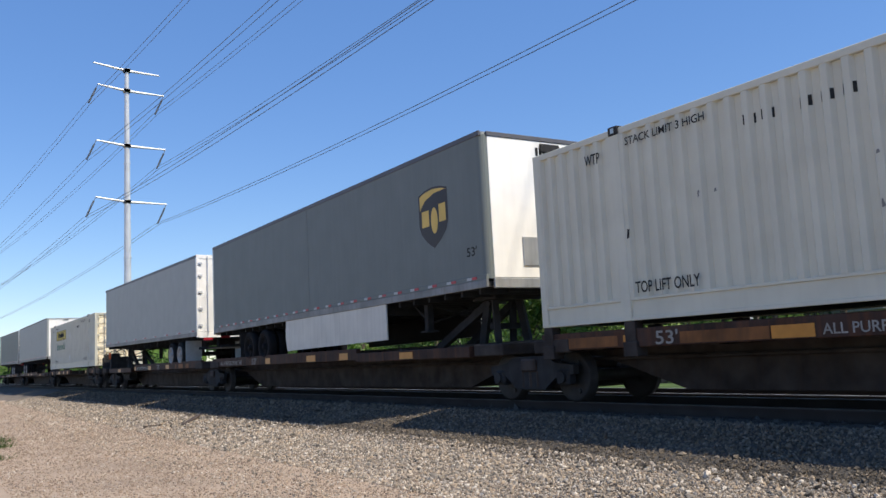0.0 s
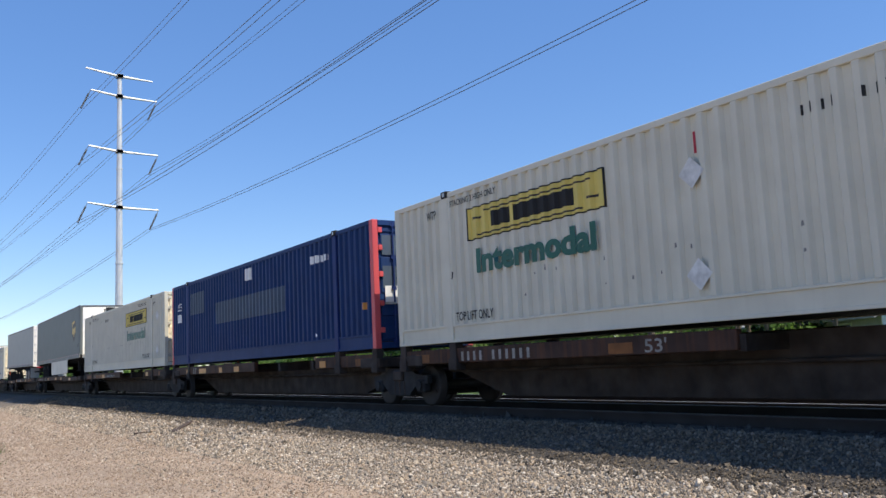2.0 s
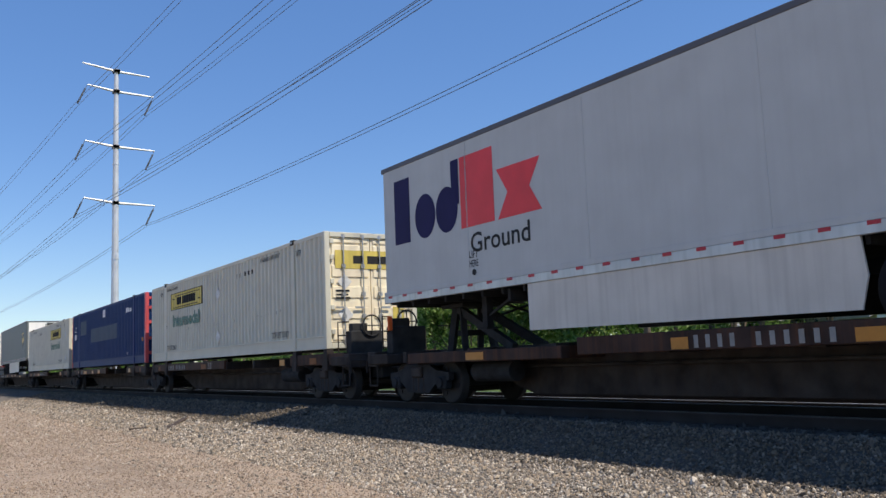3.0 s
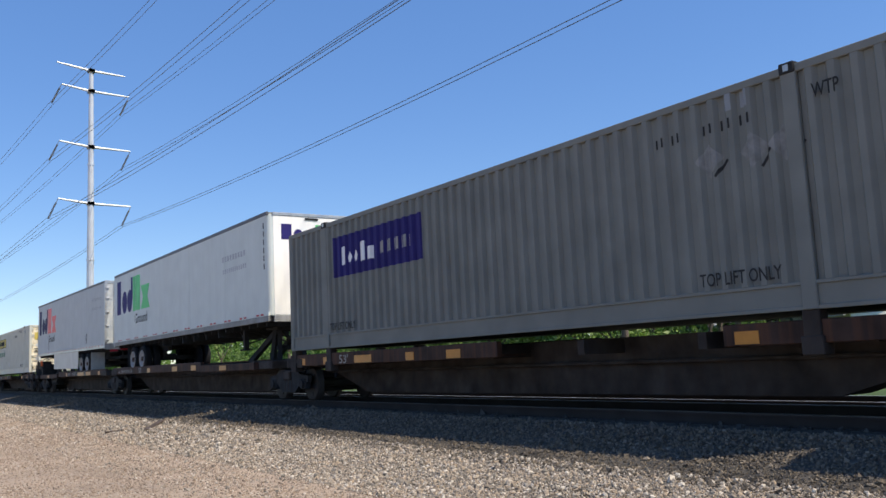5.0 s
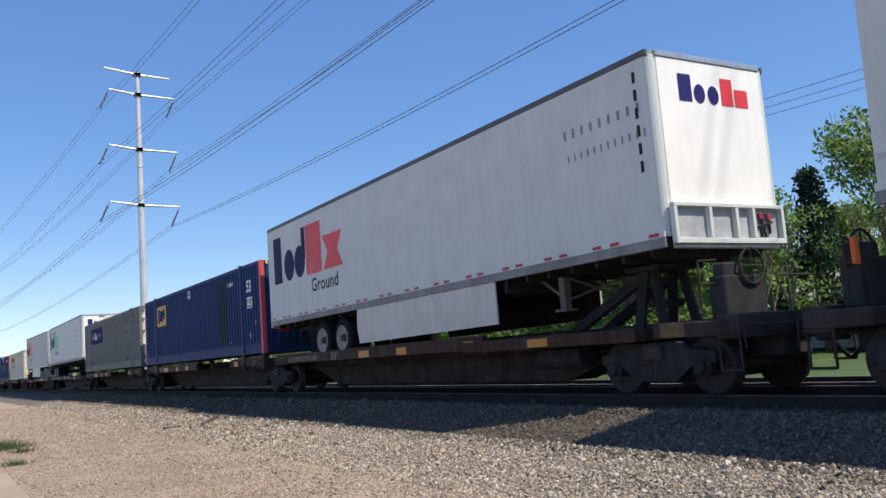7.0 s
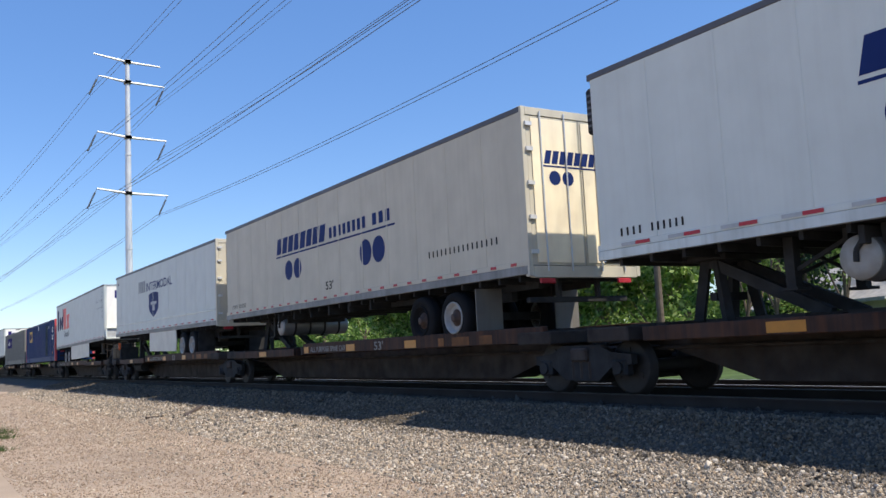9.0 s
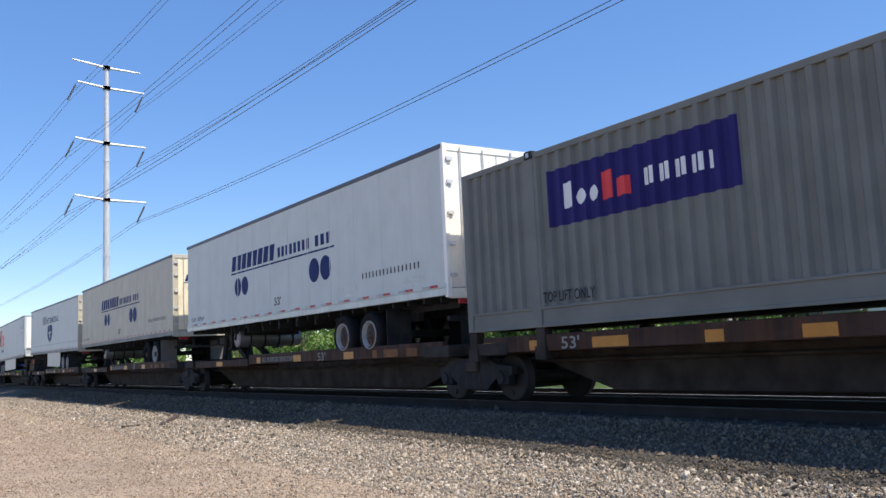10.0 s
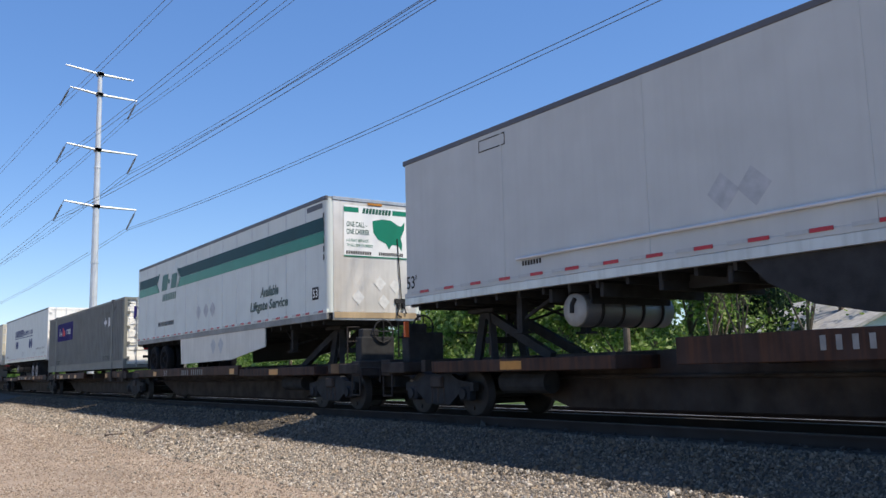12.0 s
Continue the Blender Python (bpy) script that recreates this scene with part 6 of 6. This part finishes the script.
kinds = [broadleaf(9.2, 3.6, 11, 6500), broadleaf(7.2, 3.2, 12), broadleaf(5.2, 2.8, 13), broadleaf(6.6, 1.8, 14, bare=True), conifer(9.0, 15), broadleaf(12.0, 4.2, 16, 5200)]
spots = [(5, 38.5, 23.2), (1, 33.0, 25.8), (0, 34.0, 28.5), (1, 28.5, 31.0), (2, 25.5, 29.0), (2, 26.0, 25.5), (1, 33.0, 36.0), (0, 32.0, 42.0), (2, 26.5, 35.5), (1, 29.5, 47.0), (2, 27.0, 41.0), (0, 33.0, 54.0), (2, 27.5, 50.0), (1, 31.0, 62.0), (0, 32.0, 72.0), (1, 30.0, 84.0), (0, 33.0, 98.0), (1, 31.0, 114.0), (3, 29.5, 22.0), (3, 31.0, 20.0), (3, 30.0, 24.2), (4, 36.0, 25.4), (1, 42.0, 38.0), (2, 24.8, 32.5), (0, 44.0, 12.0), (1, 36.0, 9.0), (0, 47.0, 30.0), (1, 30.0, 3.0), (0, 33.0, -8.0)]
used = set()
rng = random.Random(5)
for kind, x, y in spots:
    s = rng.uniform(0.88, 1.1)
    m = pose(x, y, 0.2, 0, 0, rng.uniform(0, 360))
    if kind not in used:
        used.add(kind)
        kinds[kind].matrix_basis = m
    else:
        copy_thing(kinds[kind], m)


def shrub_row():
    """A low hedge of leafy shrubs along the lawn."""
    rng = random.Random(9)
    for i in range(14):
        blobs = [(rng.uniform(-1.2, 1.2), rng.uniform(-1.5, 1.5), rng.uniform(0.3, 1.3), rng.uniform(0.4, 0.8)) for _ in range(9)]
        o = new("shrub", crown_mesh("shrub", blobs, 1500, 0.10, 100 + i, LEAF))
        o.location = (rng.uniform(22.5, 25), 24 + i * 6.5 + rng.uniform(-1.5, 1.5), 0.1)
        tagged(o, "low leafy green shrub by the lawn", "shrub", "shrubs by the lawn")


shrub_row()


def far_woods():
    """A band of leafy growth behind the gardens."""
    rng = random.Random(21)
    blobs = []
    for i in range(150):
        y = -25 + i * 1.15
        for k in range(5):
            blobs.append((rng.uniform(47, 58), y + rng.uniform(-1, 1), 0.5 + rng.uniform(0, 7.6 if y > 18 else 4.8) * (0.8 + 0.2 * math.sin(i * 0.35)), rng.uniform(1.2, 1.9)))
    o = new("far_woods", crown_mesh("far_woods", blobs, 64000, 0.36, 77, LEAF))
    tagged(o, "dense leafy woods behind the gardens", "woods", kind="stuff")


far_woods()


def horizon_trees():
    """A long line of trees towards the horizon."""
    rng = random.Random(31)
    blobs = [(rng.uniform(38, 62), 150 + i * 1.6 + rng.uniform(-2, 2), rng.uniform(0.5, 9.0), rng.uniform(1.8, 2.8)) for i in range(420)]
    blobs += [(rng.uniform(-160, 40), 640 + rng.uniform(0, 20), rng.uniform(0.5, 9), rng.uniform(3, 5)) for i in range(160)]
    o = new("horizon_trees", crown_mesh("horizon_trees", blobs, 40000, 0.8, 78, LEAF))
    tagged(o, "line of leafy trees towards the horizon", "woods", kind="stuff")


horizon_trees()


def house():
    root = tagged(new("house"), "low grey house with white gable and shingle roof", "house")
    root.location = (41.5, 24.5, 0.35)
    root.rotation_euler = (0, 0, radians(-28))
    L2, W2, H, R = 6.5, 4.0, 2.5, 4.3
    part("wall", boxes((-W2, W2, -L2, L2, 0, H)), GSIDING, root, "grey lap siding")
    bm = prism([(-W2, H), (W2, H), (0, R)], -L2, -L2 + 0.12)
    bmesh.ops.transform(bm, matrix=Matrix.Rotation(math.pi / 2, 4, "Z"), verts=bm.verts)
    part("gable", bm, SIDING, root, "white gable wall")
    part("end_wall", boxes((-W2 - 0.01, W2 + 0.01, -L2 - 0.06, -L2 + 0.02, 0, H)), SIDING, root, "white siding")
    for s in (-1, 1):
        bm = bmesh.new()
        pts = [(0, R + 0.12), (s * (W2 + 0.6), H - 0.15), (s * (W2 + 0.6), H - 0.3), (0, R - 0.02)]
        va = [bm.verts.new((x, -L2 - 0.5, z)) for x, z in pts]
        vb = [bm.verts.new((x, L2 + 0.5, z)) for x, z in pts]
        bm.faces.new(va), bm.faces.new(vb[::-1])
        for i in range(4):
            bm.faces.new((va[i], va[(i + 1) % 4], vb[(i + 1) % 4], vb[i]))
        bmesh.ops.recalc_face_normals(bm, faces=bm.faces)
        part("roof", bm, SHINGLE, root, "grey shingle roof slope")
    for y in (-3.5, 0.5, 4.0):
        w = part("window", boxes((-W2 - 0.06, -W2 + 0.02, y - 0.7, y + 0.7, 0.9, 2.1)), SIDING, root, "white framed window")
        part("pane", boxes((-W2 - 0.075, -W2 - 0.05, y - 0.6, y + 0.6, 1.0, 2.0)), GLASS, w)
    part("chimney", boxes((0.6, 1.2, 1.0, 1.6, H, R + 0.7)), RUST, root)


house()


def utility_pole(x, y, label):
    root = tagged(new("utility_pole"), label, "pole", "wooden poles")
    root.location = (x, y, 0.1)
    part("shaft", rod(bmesh.new(), (0, 0, 0), (0, 0, 9.2), 0.14, 10, 0.1), BARK, root)
    part("cross_arm", boxes((-1.1, 1.1, -0.05, 0.05, 8.5, 8.62)), BARK, root)


utility_pole(23.4, 22.6, "weathered wooden utility pole behind the tracks")
utility_pole(23.6, -22.0, "weathered wooden utility pole behind the tracks")
for dx in (-1.0, 0.0, 1.0):
    w = tube("service_wire", sag((23.4 + dx, 22.6, 8.85), (23.6 + dx, -22, 8.85), 0.5), 0.009, WIRE)
    tagged(w, "thin service wire between wooden poles", "wire", "service wires")


# ---- small things on the dirt ----
def plank(x, y, z, rz, length, w, tilt=0):
    ob = part("wood_scrap", boxes((-length / 2, length / 2, -w / 2, w / 2, -0.03, 0.03, 0.008)), STICK)
    ob.matrix_basis = pose(x, y, z, 0, tilt, rz)
    tagged(ob, "dark weathered scrap of timber on the gravel", "wood scrap", "timber scraps")


plank(6.5, 23.3, 0.17, 59, 1.6, 0.13, -5)
plank(5.6, 24.0, 0.05, 20, 0.4, 0.08)


def tuft(x, y, s, seed):
    rng = np.random.default_rng(seed)
    n = 170
    base = np.stack([rng.normal(0, 0.25 * s, n), rng.normal(0, 0.25 * s, n), np.zeros(n)], -1)
    lean = rng.normal(0, 0.09, (n, 3)) * (1, 1, 0)
    h = rng.uniform(0.08, 0.26, n)[:, None] * s
    side = np.stack([np.cos(a := rng.uniform(0, 6.28, n)), np.sin(a), np.zeros(n)], -1) * 0.008
    v = np.stack([base - side, base + side, base + lean + np.array([0, 0, 1.0]) * h], 1).reshape(-1, 3)
    me = bpy.data.meshes.new("grass_tuft")
    me.from_pydata(v.tolist(), [], [(3 * i, 3 * i + 1, 3 * i + 2) for i in range(n)])
    me.materials.append(BLADE)
    ob = new("grass_tuft", me)
    ob.location = (x, y, 0.0)
    tagged(ob, "short green weeds growing from the dirt", "grass", kind="stuff")


for i, (x, y, s) in enumerate(((1.67, 23.3, 0.9), (1.85, 21.7, 0.6), (1.45, 18.5, 0.55), (1.6, 23.9, 1.0), (1.83, 23.1, 0.7), (1.4, 24.6, 1.0), (1.2, 22.6, 0.8))):
    tuft(x, y, s, 40 + i)


# ---- what moves ----
def motions():
    for ob in TRAIN:
        x, y, z = ob.location
        pitch = math.degrees(ob.rotation_euler.x)
        walk(ob, [(t, pose(x + line_x(y + run(t)), y + run(t), z, pitch, 0, math.degrees(VEER))) for t in (0, 3, 6, 9, 12)])
    ticks = [i / FPS for i in range(12 * FPS + 1)]
    for ob in WHEELSETS:
        x, y, z = ob.location
        walk(ob, [(t, pose(x, y, z, -math.degrees(run(t) / 0.44))) for t in ticks])


motions()
